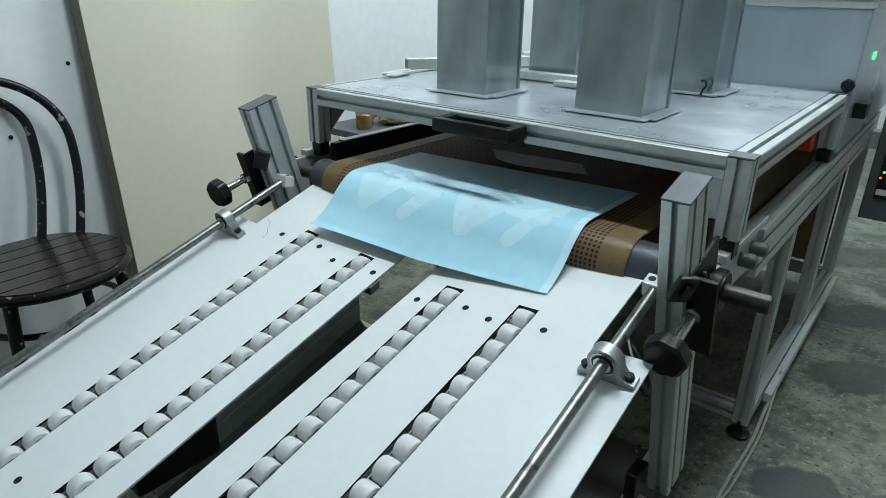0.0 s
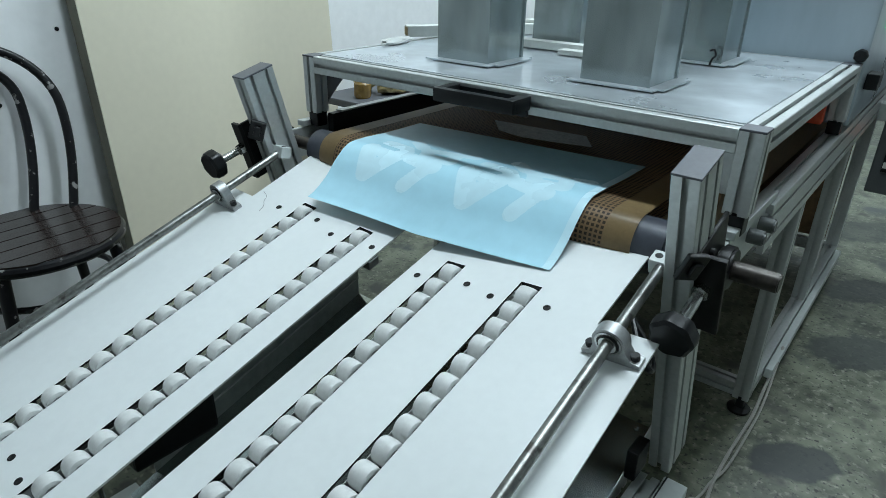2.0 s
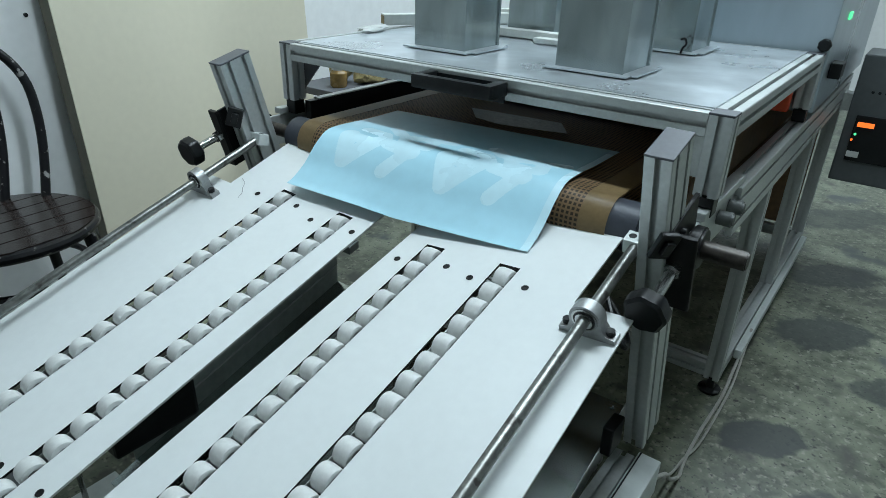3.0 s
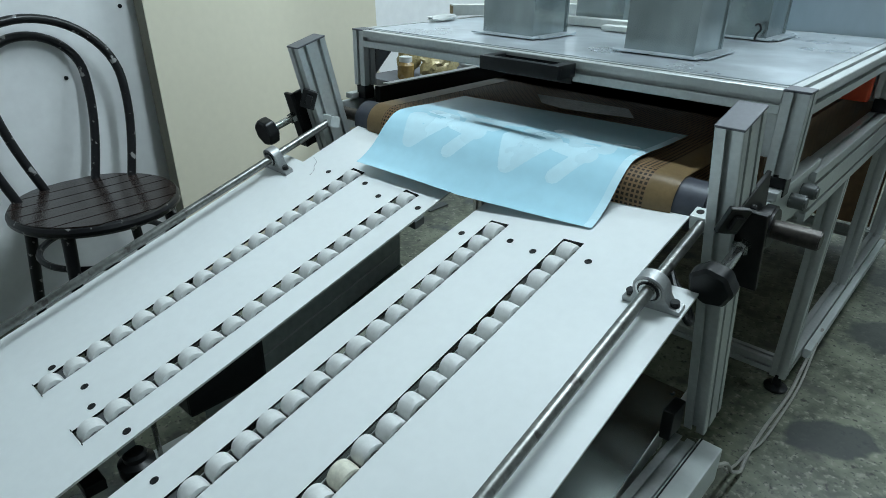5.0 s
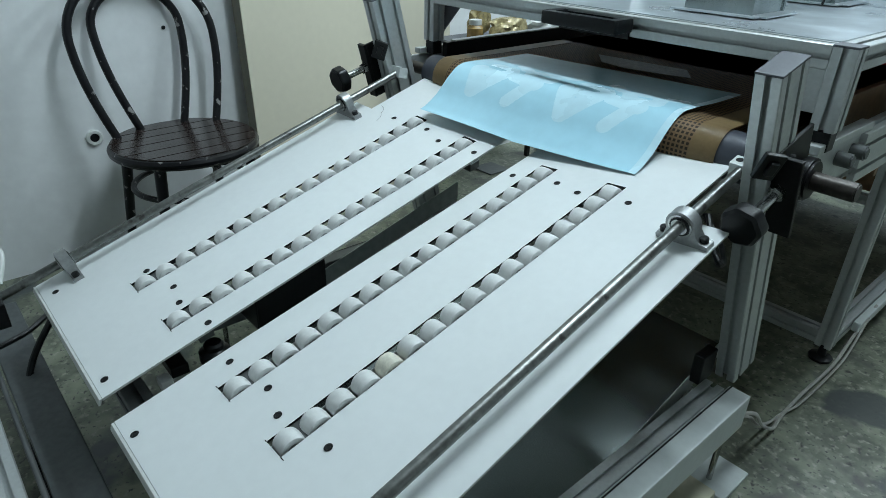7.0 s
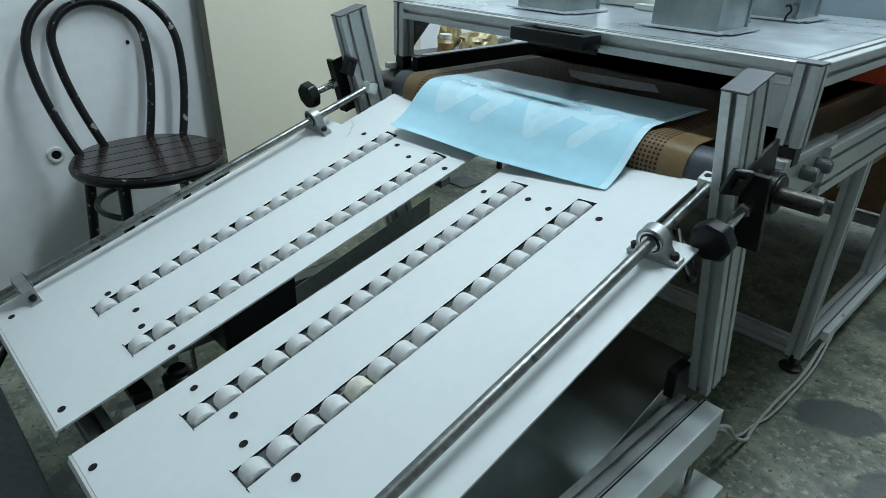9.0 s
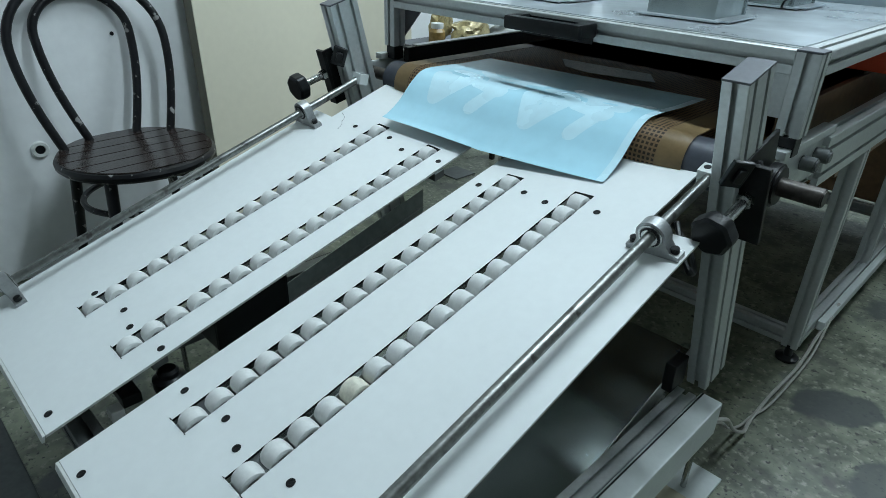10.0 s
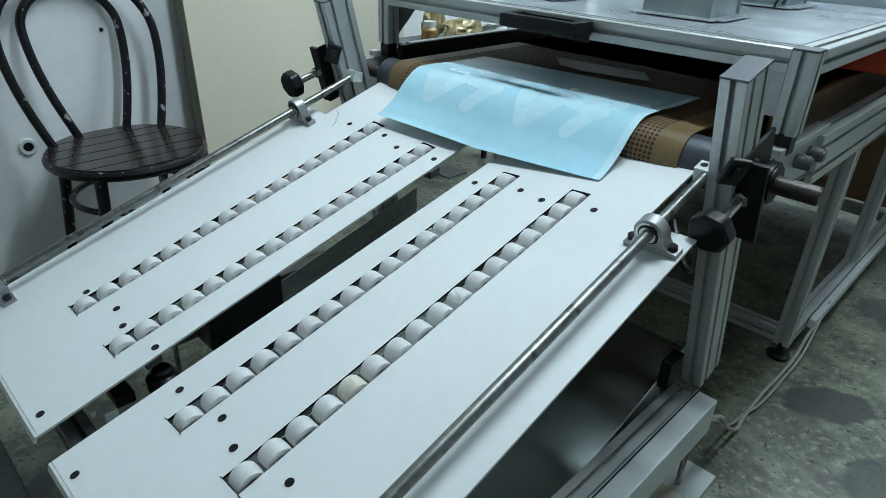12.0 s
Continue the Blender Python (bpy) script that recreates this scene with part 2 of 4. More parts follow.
def turned(rings, n=24, bm=None, m=I4):
    """A turned shape: rings of (radius, height) about z."""
    bm = bm or bmesh.new()
    loops = []
    for r, z in rings:
        loops.append([bm.verts.new(m @ Vector((r * math.cos(2 * math.pi * k / n), r * math.sin(2 * math.pi * k / n), z))) for k in range(n)])
    for a, b in zip(loops, loops[1:]):
        for k in range(n):
            bm.faces.new((a[k], a[(k + 1) % n], b[(k + 1) % n], b[k]))
    bm.faces.new(loops[0])
    bm.faces.new(loops[-1])
    return bm


def sweep(points, r, n=10, bm=None, closed=False):
    """A round bar along a smooth line of points."""
    bm = bm or bmesh.new()
    pts = [Vector(p) for p in points]
    loops, up = [], Vector((0.13, 0.21, 0.97)).normalized()
    count = len(pts)
    for k, p in enumerate(pts):
        if closed:
            d = pts[(k + 1) % count] - pts[k - 1]
        else:
            d = pts[min(k + 1, count - 1)] - pts[max(k - 1, 0)]
        d.normalize()
        u = (up - d * up.dot(d)).normalized()
        up = u
        v = d.cross(u)
        loops.append([bm.verts.new(p + r * (u * math.cos(2 * math.pi * j / n) + v * math.sin(2 * math.pi * j / n))) for j in range(n)])
    pairs = list(zip(loops, loops[1:])) + ([(loops[-1], loops[0])] if closed else [])
    for a, b in pairs:
        for j in range(n):
            bm.faces.new((a[j], a[(j + 1) % n], b[(j + 1) % n], b[j]))
    if not closed:
        bm.faces.new(loops[0])
        bm.faces.new(loops[-1])
    return bm


def smooth_line(points, steps=6):
    """Catmull-Rom through the points."""
    p = [Vector(q) for q in points]
    p = [2 * p[0] - p[1]] + p + [2 * p[-1] - p[-2]]
    out = []
    for i in range(1, len(p) - 2):
        for s in range(steps):
            t = s / steps
            out.append(0.5 * (2 * p[i] + (p[i + 1] - p[i - 1]) * t + (2 * p[i - 1] - 5 * p[i] + 4 * p[i + 1] - p[i + 2]) * t * t + (3 * p[i] - p[i - 1] - 3 * p[i + 1] + p[i + 2]) * t ** 3))
    return out + [p[-2]]


def slot_outline(w, h, module=0.04):
    """Outline of a slotted aluminium profile, w by h, one groove to each module of its faces."""
    pts = []

    def side(length, place):
        count = max(1, round(length / module))
        step = length / count
        for k in range(count):
            c = (k + 0.5) * step
            o, d, lip, wide = 0.0045, 0.012, 0.003, 0.008
            for a, b in ((c - o, 0), (c - o, lip), (c - wide, lip), (c - wide, d), (c + wide, d), (c + wide, lip), (c + o, lip), (c + o, 0)):
                pts.append(place(a, b))

    c = 0.0015
    pts.append((c, 0)); side(w, lambda a, b: (a, b)); pts.append((w - c, 0))
    pts.append((w, c)); side(h, lambda a, b: (w - b, a)); pts.append((w, h - c))
    pts.append((w - c, h)); side(w, lambda a, b: (w - a, h - b)); pts.append((c, h))
    pts.append((0, h - c)); side(h, lambda a, b: (b, h - a)); pts.append((0, c))
    return [(x - w / 2, y - h / 2) for x, y in pts]


def extrusion(p0, p1, w, h, wide=(1, 0, 0), bm=None):
    """A slotted profile from p0 to p1 along its centre line; its w side lies along wide."""
    bm = bm or bmesh.new()
    p0, p1 = Vector(p0), Vector(p1)
    d = (p1 - p0).normalized()
    u = Vector(wide)
    u = (u - d * u.dot(d)).normalized()
    v = d.cross(u)
    ends = []
    for p in (p0, p1):
        ends.append([bm.verts.new(p + u * a + v * b) for a, b in slot_outline(w, h)])
    n = len(ends[0])
    for k in range(n):
        bm.faces.new((ends[0][k], ends[0][(k + 1) % n], ends[1][(k + 1) % n], ends[1][k]))
    bm.faces.new(ends[0][::-1])
    bm.faces.new(ends[1])
    return bm


def star_knob(centre, direction, r, depth, bm=None, lobes=7):
    bm = bm or bmesh.new()
    m, _ = axis(centre, Vector(centre) + Vector(direction))
    n = lobes * 6
    loops = []
    for z, s in ((0, 0.80), (0.15, 0.97), (0.5, 1.0), (0.85, 0.97), (1, 0.82)):
        loops.append([bm.verts.new(m @ Vector((r * s * (1 + 0.04 * math.cos(lobes * a)) * math.cos(a), r * s * (1 + 0.04 * math.cos(lobes * a)) * math.sin(a), depth * z))) for a in (2 * math.pi * k / n for k in range(n))])
    for a, b in zip(loops, loops[1:]):
        for k in range(n):
            bm.faces.new((a[k], a[(k + 1) % n], b[(k + 1) % n], b[k]))
    bm.faces.new(loops[0])
    bm.faces.new(loops[-1])
    return bm


# ---- the room ----
WALL_X = -1.78
tagged(link("floor", box((-1.9, -3.2, -0.1), (3.2, 5.2, 0.0)), M_FLOOR), "worn grey-green terrazzo floor with dark stains", "floor", kind="structure")
tagged(link("wall_west", box((WALL_X - 0.12, -3.2, 0), (WALL_X, 5.2, 2.9)), M_WALL), "white painted wall with small marks", "wall", kind="structure")
tagged(link("wall_north", box((WALL_X, 5.08, 0), (3.2, 5.2, 2.9)), M_WALL), "white painted end wall", "wall", kind="structure")
tagged(link("wall_south", box((WALL_X, -3.2, 0), (3.2, -3.08, 2.9)), M_WALL), "white painted end wall", "wall", kind="structure")
tagged(link("wall_east", box((3.08, -3.08, 0), (3.2, 5.08, 2.9)), M_WALL), "white painted side wall", "wall", kind="structure")
tagged(link("ceiling", box((-1.9, -3.2, 2.9), (3.2, 5.2, 3.0)), M_CEIL), "plain pale ceiling", "ceiling", kind="structure")



def lamp_fitting(x, y):
    thing = empty("assumed_ceiling_light", "slim white fluorescent batten assumed under the ceiling, out of view", "ceiling light", "ceiling lights")
    thing.matrix_world = pose(x, y, 2.9, 0, 0, 90)
    part("housing", box((-0.05, -0.62, -0.06), (0.05, 0.62, 0), 0.008), M_PAPER, thing)
    for s in (-0.045, 0.045):
        part("tube", rod((s, -0.6, -0.08), (s, 0.6, -0.08), 0.013), M_TUBE, thing, "glowing white tube", True)
    return thing


# battens drawn for the key lamp and for both added fill lamps
for lx, ly, power in LAMPS:
    lamp_fitting(lx, ly)

# round wall outlet with a dark hole, and two small plug holes in the wall
outlet = empty("wall_outlet", "round white pipe collar with dark hole on wall", "wall outlet")
outlet.matrix_world = pose(WALL_X, -0.708, 0.397, 0, 90, 0)
part("collar", turned([(0.025, 0), (0.025, 0.004), (0.022, 0.008), (0.0145, 0.008), (0.0135, 0.004)], 28), M_PAPER, outlet, "", True)
part("hole", turned([(0.0130, 0.0045), (0.0130, 0.006)], 20), M_BLACK, outlet, "dark hole")
for hy, hz in ((-0.440, 0.705), (-0.250, 0.89)):
    spot = tagged(link("wall_plug", turned([(0.006, 0), (0.006, 0.002), (0.003, 0.003)], 12), M_BLACK), "small dark screw plug set in the white wall", "wall plug", "wall plugs")
    spot.matrix_world = pose(WALL_X, hy, hz, 0, 90, 0)

# ---- leaning board ----
lean = empty("leaning_board", "tall beige laminated board leaning against the white wall", "board")
lean.matrix_world = pose(-1.655, -0.215, 0, 0, -3.0, 0)
part("face", box((-0.002, 0, 0), (0.002, 0.905, 2.1)), M_BEIGE, lean)
part("core", box((-0.062, 0.0, 0), (-0.002, 0.905, 2.1), 0.002), M_BEIGE_SHADED, lean, "board edge, beige darkened to olive for shade")

# ---- chair ----


def bistro_chair(x, y, turn):
    thing = empty("bistro_chair", "black bentwood bistro chair with chipped paint and slatted seat", "chair")
    thing.matrix_world = pose(x, y, 0, 0, 0, turn) @ Matrix.Scale(0.975, 4)
    r = 0.205
    seat_z = 0.435
    ring = [(r * math.cos(a) * 1.0, r * math.sin(a), seat_z - 0.012) for a in (2 * math.pi * k / 48 for k in range(48))]
    part("seat_ring", sweep(ring, 0.016, 10, None, True), M_CHAIR, thing, "black rounded seat rim", True)
    edges = [-0.2, -0.132, -0.066, 0.0, 0.066, 0.132, 0.2]
    for lo, hi in zip(edges, edges[1:]):
        lo, hi = lo + 0.003, hi - 0.003
        bm = bmesh.new()
        top, low = [], []
        n = 8
        line = [(lo + (hi - lo) * k / n) for k in range(n + 1)]
        rr = r + 0.006
        outline = [(q, math.sqrt(max(rr * rr - q * q, 0.0004))) for q in line] + [(q, -math.sqrt(max(rr * rr - q * q, 0.0004))) for q in reversed(line)]
        for q, w in outline:
            top.append(bm.verts.new((q, w, seat_z + 0.006)))
            low.append(bm.verts.new((q, w, seat_z - 0.008)))
        bm.faces.new(top)
        bm.faces.new(low[::-1])
        for k in range(len(top)):
            j = (k + 1) % len(top)
            bm.faces.new((top[k], low[k], low[j], top[j]))
        part("seat_slat", bm, M_SEAT, thing, "dark brown varnished slat")
    for sx, sy in ((1, 1), (1, -1), (-1, 1), (-1, -1)):
        a = (sx * 0.135, sy * 0.135)
        b = (sx * 0.175, sy * 0.175)
        part("leg", rod((b[0], b[1], 0.0), (a[0], a[1], seat_z - 0.015), 0.013, 14, None, 0.003, 0.017), M_CHAIR, thing, "", True)
    hoop = [(0.170 * math.cos(a), 0.170 * math.sin(a), 0.300) for a in (2 * math.pi * k / 40 for k in range(40))]
    part("foot_ring", sweep(hoop, 0.009, 8, None, True), M_CHAIR, thing, "thin black foot ring", True)
    # the back: an outer and an inner hoop, rising from the rear of the seat (rear is -x)
    for foot, wide, high, base_x, name in ((0.154, 0.214, 0.474, -0.115, "outer_hoop"), (0.066, 0.132, 0.425, -0.165, "inner_hoop")):
        pts = []
        for k in range(15):
            u = k / 14
            up = (high - wide * 0.85) * u
            pts.append((base_x - 0.22 * up, -(foot + (wide - foot) * math.sin(u * math.pi / 2)), up))
        straight = high - wide * 0.85
        for k in range(1, 24):
            a = math.pi * k / 24
            up = straight + wide * 0.85 * math.sin(a)
            pts.append((base_x - 0.22 * up, -wide * math.cos(a), up))
        pts += [(x, -y, up) for x, y, up in reversed(pts[:15])]
        part(name, sweep([(x, y, seat_z - 0.01 + up) for x, y, up in pts], 0.0125, 12), M_CHAIR, thing, "bent black hoop with bare chips", True)
    return thing


bistro_chair(-1.516, -0.520, 2)

# ---- the dryer ----
dryer = empty("conveyor_dryer", "aluminium-framed conveyor dryer with sheet metal hood", "dryer")
TOP = 0.874
HOOD_END = 0.86
for x0 in (0.0, -1.02):
    for y0 in (0.0, HOOD_END - 0.04):
        post = part("hood_post", extrusion((x0 + 0.02, y0 + 0.02, 0.737), (x0 + 0.02, y0 + 0.02, TOP - 0.003), 0.04, 0.04), M_ALU, dryer)
        part("end_cap", box((x0, y0, TOP - 0.003), (x0 + 0.04, y0 + 0.04, TOP + 0.001), 0.001), M_CAP, post, "grey plastic end cap")
        part("hinge_block", box((x0 + 0.004, y0 + 0.004, 0.702), (x0 + 0.036, y0 + 0.036, 0.736), 0.003), M_BLACK, dryer, "black foot bracket")
for y0 in (0.02, HOOD_END - 0.02):
    part("hood_rail", extrusion((-0.98, y0, TOP - 0.02), (0.0, y0, TOP - 0.02), 0.04, 0.04, (0, 1, 0)), M_ALU, dryer)
for x0 in (0.02, -1.0):
    part("hood_rail", extrusion((x0, 0.04, TOP - 0.02), (x0, HOOD_END - 0.04, TOP - 0.02), 0.04, 0.04), M_ALU, dryer)
part("hood_plate", box((-0.98, 0.032, TOP - 0.002), (0.0, HOOD_END - 0.035, TOP + 0.002)), M_SHEET, dryer, "smudged galvanised hood plate")
part("hood_lining", box((-0.975, 0.045, TOP - 0.045), (-0.005, HOOD_END - 0.045, TOP - 0.035)), M_DARK, dryer, "dark heater lining")
part("gusset", box((-0.055, 0.041, TOP - 0.12), (-0.004, 0.046, TOP - 0.04)), M_ALU, dryer)
for sx in (-1, 1):
    bm = bmesh.new()
    c = -0.51 + sx * 0.465
    vs = [bm.verts.new((c + sx * 0.025, yy, zz)) for yy in (0.05, 0.054) for zz in (TOP - 0.04, TOP - 0.12)] + [bm.verts.new((c - sx * 0.05, yy, TOP - 0.04)) for yy in (0.05, 0.054)]
    bm.faces.new((vs[0], vs[1], vs[4]))
    bm.faces.new((vs[2], vs[5], vs[3]))
    bm.faces.new((vs[0], vs[2], vs[3], vs[1]))
    bm.faces.new((vs[1], vs[3], vs[5], vs[4]))
    bm.faces.new((vs[0], vs[4], vs[5], vs[2]))
    part("corner_plate", bm, M_CAP, dryer)
# front handle of the hood
bm = box((-0.556, -0.062, TOP - 0.032), (-0.368, -0.044, TOP - 0.004), 0.006)
box((-0.556, -0.06, TOP - 0.032), (-0.533, 0.002, TOP - 0.004), 0.005, bm)
box((-0.391, -0.06, TOP - 0.032), (-0.368, 0.002, TOP - 0.004), 0.005, bm)
box((-0.551, -0.004, TOP - 0.045), (-0.373, 0.0, TOP - 0.008), 0.0, bm)
part("handle", bm, M_BLACK, dryer, "black bridge handle", True)
# long side rails, legs and lower frame
for x0 in (0.02, -1.02):
    part("side_rail", extrusion((x0, 0.20, 0.65), (x0, 1.80, 0.65), 0.04, 0.10), M_ALU, dryer)
    for y0 in (0.55, 1.15, 1.70):
        leg = part("leg", extrusion((x0, y0, 0.045), (x0, y0, 0.60), 0.04, 0.04), M_ALU, dryer)
        part("foot", turned([(0.028, 0), (0.03, 0.008), (0.012, 0.014), (0.008, 0.046)], 20, None, Matrix.Translation((x0, y0, 0))), M_BLACK, leg, "black levelling foot", True)
    part("base_rail", extrusion((x0, 0.57, 0.07), (x0, 1.68, 0.07), 0.04, 0.04), M_ALU, dryer)
for y0, z0 in ((0.55, 0.07), (1.70, 0.07)):
    part("cross_rail", extrusion((-1.0, y0, z0), (0.0, y0, z0), 0.04, 0.04, (0, 1, 0)), M_ALU, dryer)
part("oven_tray", box((-0.98, 0.60, 0.50), (-0.02, 1.78, 0.585), 0.004), M_DARK, dryer, "dark underbody")
part("inner_side", box((-0.975, 0.03, 0.64), (-0.955, 1.8, 0.735), 0.002), M_BLACK_STEEL_SHADE, dryer, "black inner side plate")
part("inner_side", box((-0.085, 0.26, 0.60), (-0.07, 1.8, 0.715), 0.002), M_DARK, dryer, "brown inner side plate")

part("rail_strip", box((-0.976, 0.06, 0.7352), (-0.954, HOOD_END, 0.7385)), M_ALU, dryer, "bright strip on the side plate")
# two panels added out of view to keep light off the floor underneath
part("side_light_blocker", box((-1.036, 1.18, 0.095), (-1.030, 1.68, 0.595)), M_DARK, dryer, "added dark side panel that blocks light under the dryer")
part("rear_light_blocker", box((-0.99, 1.724, 0.095), (-0.01, 1.73, 0.595)), M_DARK, dryer, "added dark rear panel that blocks light under the dryer")

# roller and belt
RY, RZ, RR = -0.050, 0.674, 0.047
X0, X1 = -0.865, -0.102


def crown(x):
    u = (x - (X0 + X1) / 2) / ((X1 - X0) / 2)
    return 0.005 * (1 - u * u)


def belt_piece(xa, xb, n, material, label, lift=0.0):
    bm = bmesh.new()
    uv = bm.loops.layers.uv.new("UVMap")
    line = []
    for k in range(13):
        line.append((1.75 - (1.75 - RY) * k / 12, 0, 1))
    for k in range(1, 25):
        a = math.pi * k / 24
        line.append((RY, a, 0))
    for k in range(1, 5):
        line.append((RY + 1.75 * k / 4, math.pi, -1))
    rows, dist, last = [], 0.0, None
    for y, a, s in line:
        row = []
        for j in range(n + 1):
            x = xa + (xb - xa) * j / n
            r = RR + crown(x) * (1 if s == 0 else max(0.0, 1 - abs(y - RY) / 0.4)) + lift
            p = Vector((x, y - r * math.sin(a), RZ + r * math.cos(a)))
            row.append(bm.verts.new(p))
        if last:
            dist += (row[0].co - last).length
        last = row[0].co.copy()
        rows.append((row, dist))
    for (ra, da), (rb, db) in zip(rows, rows[1:]):
        for j in range(n):
            f = bm.faces.new((ra[j], ra[j + 1], rb[j + 1], rb[j]))
            for lp, v in zip(f.loops, (da, da, db, db)):
                lp[uv].uv = (lp.vert.co.x + 2, v)
    bmesh.ops.solidify(bm, geom=bm.faces[:], thickness=0.0012)
    return part("belt" if material is M_BELT else "belt_edge", bm, material, dryer, label, True)


belt_piece(X0 + 0.05, X1 - 0.05, 16, M_BELT, "brown open-weave conveyor belt")
belt_piece(X0, X0 + 0.05, 3, M_TAPE, "tan taped belt edge", 0.0006)
belt_piece(X1 - 0.05, X1, 3, M_TAPE, "tan taped belt edge", 0.0006)
roller = part("roller", rod((X0 - 0.055, RY, RZ), (X1 + 0.055, RY, RZ), RR - 0.003, 40, None, 0.006), M_ROLLER, dryer, "dark rubber-covered end roller", True)
part("shaft", rod((-1.03, RY, RZ), (0.118, RY - 0.012, RZ), 0.0155, 24, None, 0.002), M_SHAFT, roller, "browned steel shaft", True)
for sx, xa in ((1, 0.022), (-1, -1.022)):
    part("tension_plate", box((xa - 0.004, -0.07, 0.625), (xa + 0.006, 0.21, 0.70), 0.003), M_ALU, dryer, "machined tension plate")
    part("bearing_housing", rod((xa + (0.006 if sx > 0 else -0.004), RY - 0.01, RZ), (xa + sx * 0.028, RY - 0.01, RZ), 0.036, 26, None, 0.004), M_BLACK_STEEL_SHADE, dryer, "black flange bearing", True)
    part("guide_bar", box((xa - 0.012, -0.02, 0.702), (xa + 0.012, 0.24, 0.717), 0.002), M_ALU, dryer)
    for yy in (0.10, 0.17):
        part("bolt", rod((xa, yy, 0.672), (xa + sx * 0.034, yy, 0.672), 0.0135, 16, None, 0.003), M_ALU_DARK, dryer, "dull steel clamp bolt", True)

# a torn scrap of pale mesh lying on the belt
bm = bmesh.new()
pts = [(-0.50, 0.185), (-0.57, 0.20), (-0.63, 0.27), (-0.39, 0.29), (-0.34, 0.22), (-0.42, 0.20)]
lower = [bm.verts.new((x, y, 0.7295)) for x, y in pts]
upper = [bm.verts.new((x, y, 0.7305)) for x, y in pts]
bm.faces.new(lower[::-1])
bm.faces.new(upper)
for k in range(6):
    bm.faces.new((lower[k], lower[(k + 1) % 6], upper[(k + 1) % 6], upper[k]))
tagged(link("mesh_scrap", bm, mat("pale_mesh", (0.5, 0.5, 0.48), 0.4, 0.2, 0.35, 60, 240, 0.2)), "grey scrap of fine mesh lying on the belt", "mesh scrap")

# ---- exhaust ducts on the hood ----


def exhaust_duct(x, y):
    thing = empty("exhaust_duct", "square brushed metal exhaust duct standing on the hood plate", "duct", "exhaust ducts")
    thing.matrix_world = pose(x, y, TOP + 0.005)
    w, d = 0.144, 0.138
    part("shell", box((0, 0, 0), (w, d, 2.02), 0.002), M_DUCT, thing)
    for lo, hi in (((-0.018, -0.022, 0), (w + 0.018, 0.0, 0.003)), ((w, 0, 0), (w + 0.03, d, 0.003)), ((-0.018, 0, 0), (0, d, 0.003)), ((-0.018, d, 0), (w + 0.018, d + 0.02, 0.003))):
        part("flange", box(lo, hi), M_SHEET, thing)
    part("seam", box((w - 0.002, -0.0025, 0.003), (w + 0.0025, 0.001, 2.0)), M_DUCT, thing, "folded corner seam")
    part("seam", box((w - 0.001, d * 0.97, 0.003), (w + 0.003, d + 0.003, 2.0)), M_DUCT, thing)
    return thing


for dx, dy in ((-0.733, 0.168), (-0.357, 0.162), (-0.715, 0.556), (-0.350, 0.556)):
    exhaust_duct(dx, dy)

wire = tagged(link("wire_end", sweep(smooth_line([(-0.222, 0.533, 0.880), (-0.218, 0.530, 0.893), (-0.212, 0.532, 0.902), (-0.217, 0.531, 0.914), (-0.226, 0.532, 0.911)]), 0.0026, 8), M_BLACK), "short black wire end sticking out beside duct", "wire")
tube = empty("square_tube", "white square tube lying on the hood plate", "tube")
tube.matrix_world = pose(-1.035, 0.40, TOP + 0.005, 0, 0, 56)
part("tube_wall", box((0, 0, 0), (0.42, 0.042, 0.03), 0.002), M_PAPER, tube)
part("open_end", box((-0.001, 0.004, 0.004), (0.0, 0.038, 0.026)), M_CARD, tube, "brown open end")
for k, (sx, sy, sl, sh) in enumerate(((-0.80, 0.475, 0.45, 0.02), (-0.56, 0.425, 0.28, 0.012), (-0.86, 0.74, 0.42, 0.04))):
    tagged(link("metal_strip", box((sx, sy, TOP + 0.005), (sx + sl, sy + 0.035, TOP + 0.005 + sh), 0.002), M_PAPER), "pale metal strip lying on the hood plate", "strip", "strips on hood")

# ---- cabinet behind the hood ----
cabinet = empty("machine_cabinet", "grey-blue sheet metal machine cabinet behind the hood", "cabinet")
part("body", box((-0.46, HOOD_END + 0.005, 0.72), (0.045, 1.9, 1.072), 0.004), M_CABINET, cabinet)
part("top_rail", extrusion((-0.46, HOOD_END + 0.02, 1.092), (0.05, HOOD_END + 0.02, 1.092), 0.04, 0.04, (0, 1, 0)), M_ALU, cabinet, "bright aluminium top rail")
part("top_rail", extrusion((0.03, HOOD_END + 0.04, 1.092), (0.03, 1.9, 1.092), 0.04, 0.04), M_ALU, cabinet, "bright aluminium top rail")
part("knob", star_knob((0.032, HOOD_END + 0.005, 0.893), (0, -1, 0), 0.0155, 0.022), M_BLACK, cabinet, "black star knob", True)
# glowing block stands in for a green glow reflected in the cabinet side
part("green_reflection", box((0.0455, 1.06, 0.94), (0.05, 1.10, 0.96), 0.002), M_GREEN, cabinet, "glowing patch for a green reflection")
part("latch", box((0.045, 0.95, 0.80), (0.075, 1.02, 0.84), 0.003), M_BLACK, cabinet, "black latch")

# ---- control box ----
control = empty("control_box", "dark grey control box with lit orange display", "control box")
part("case", box((0.075, 1.56, 0.36), (0.30, 1.76, 0.80), 0.006), mat("dark_grey_case", (0.09, 0.10, 0.105), 0.45, 0.1, 0.1), control)
part("panel", box((0.105, 1.552, 0.44), (0.26, 1.56, 0.60), 0.003), M_BLACK, control, "black controller face")
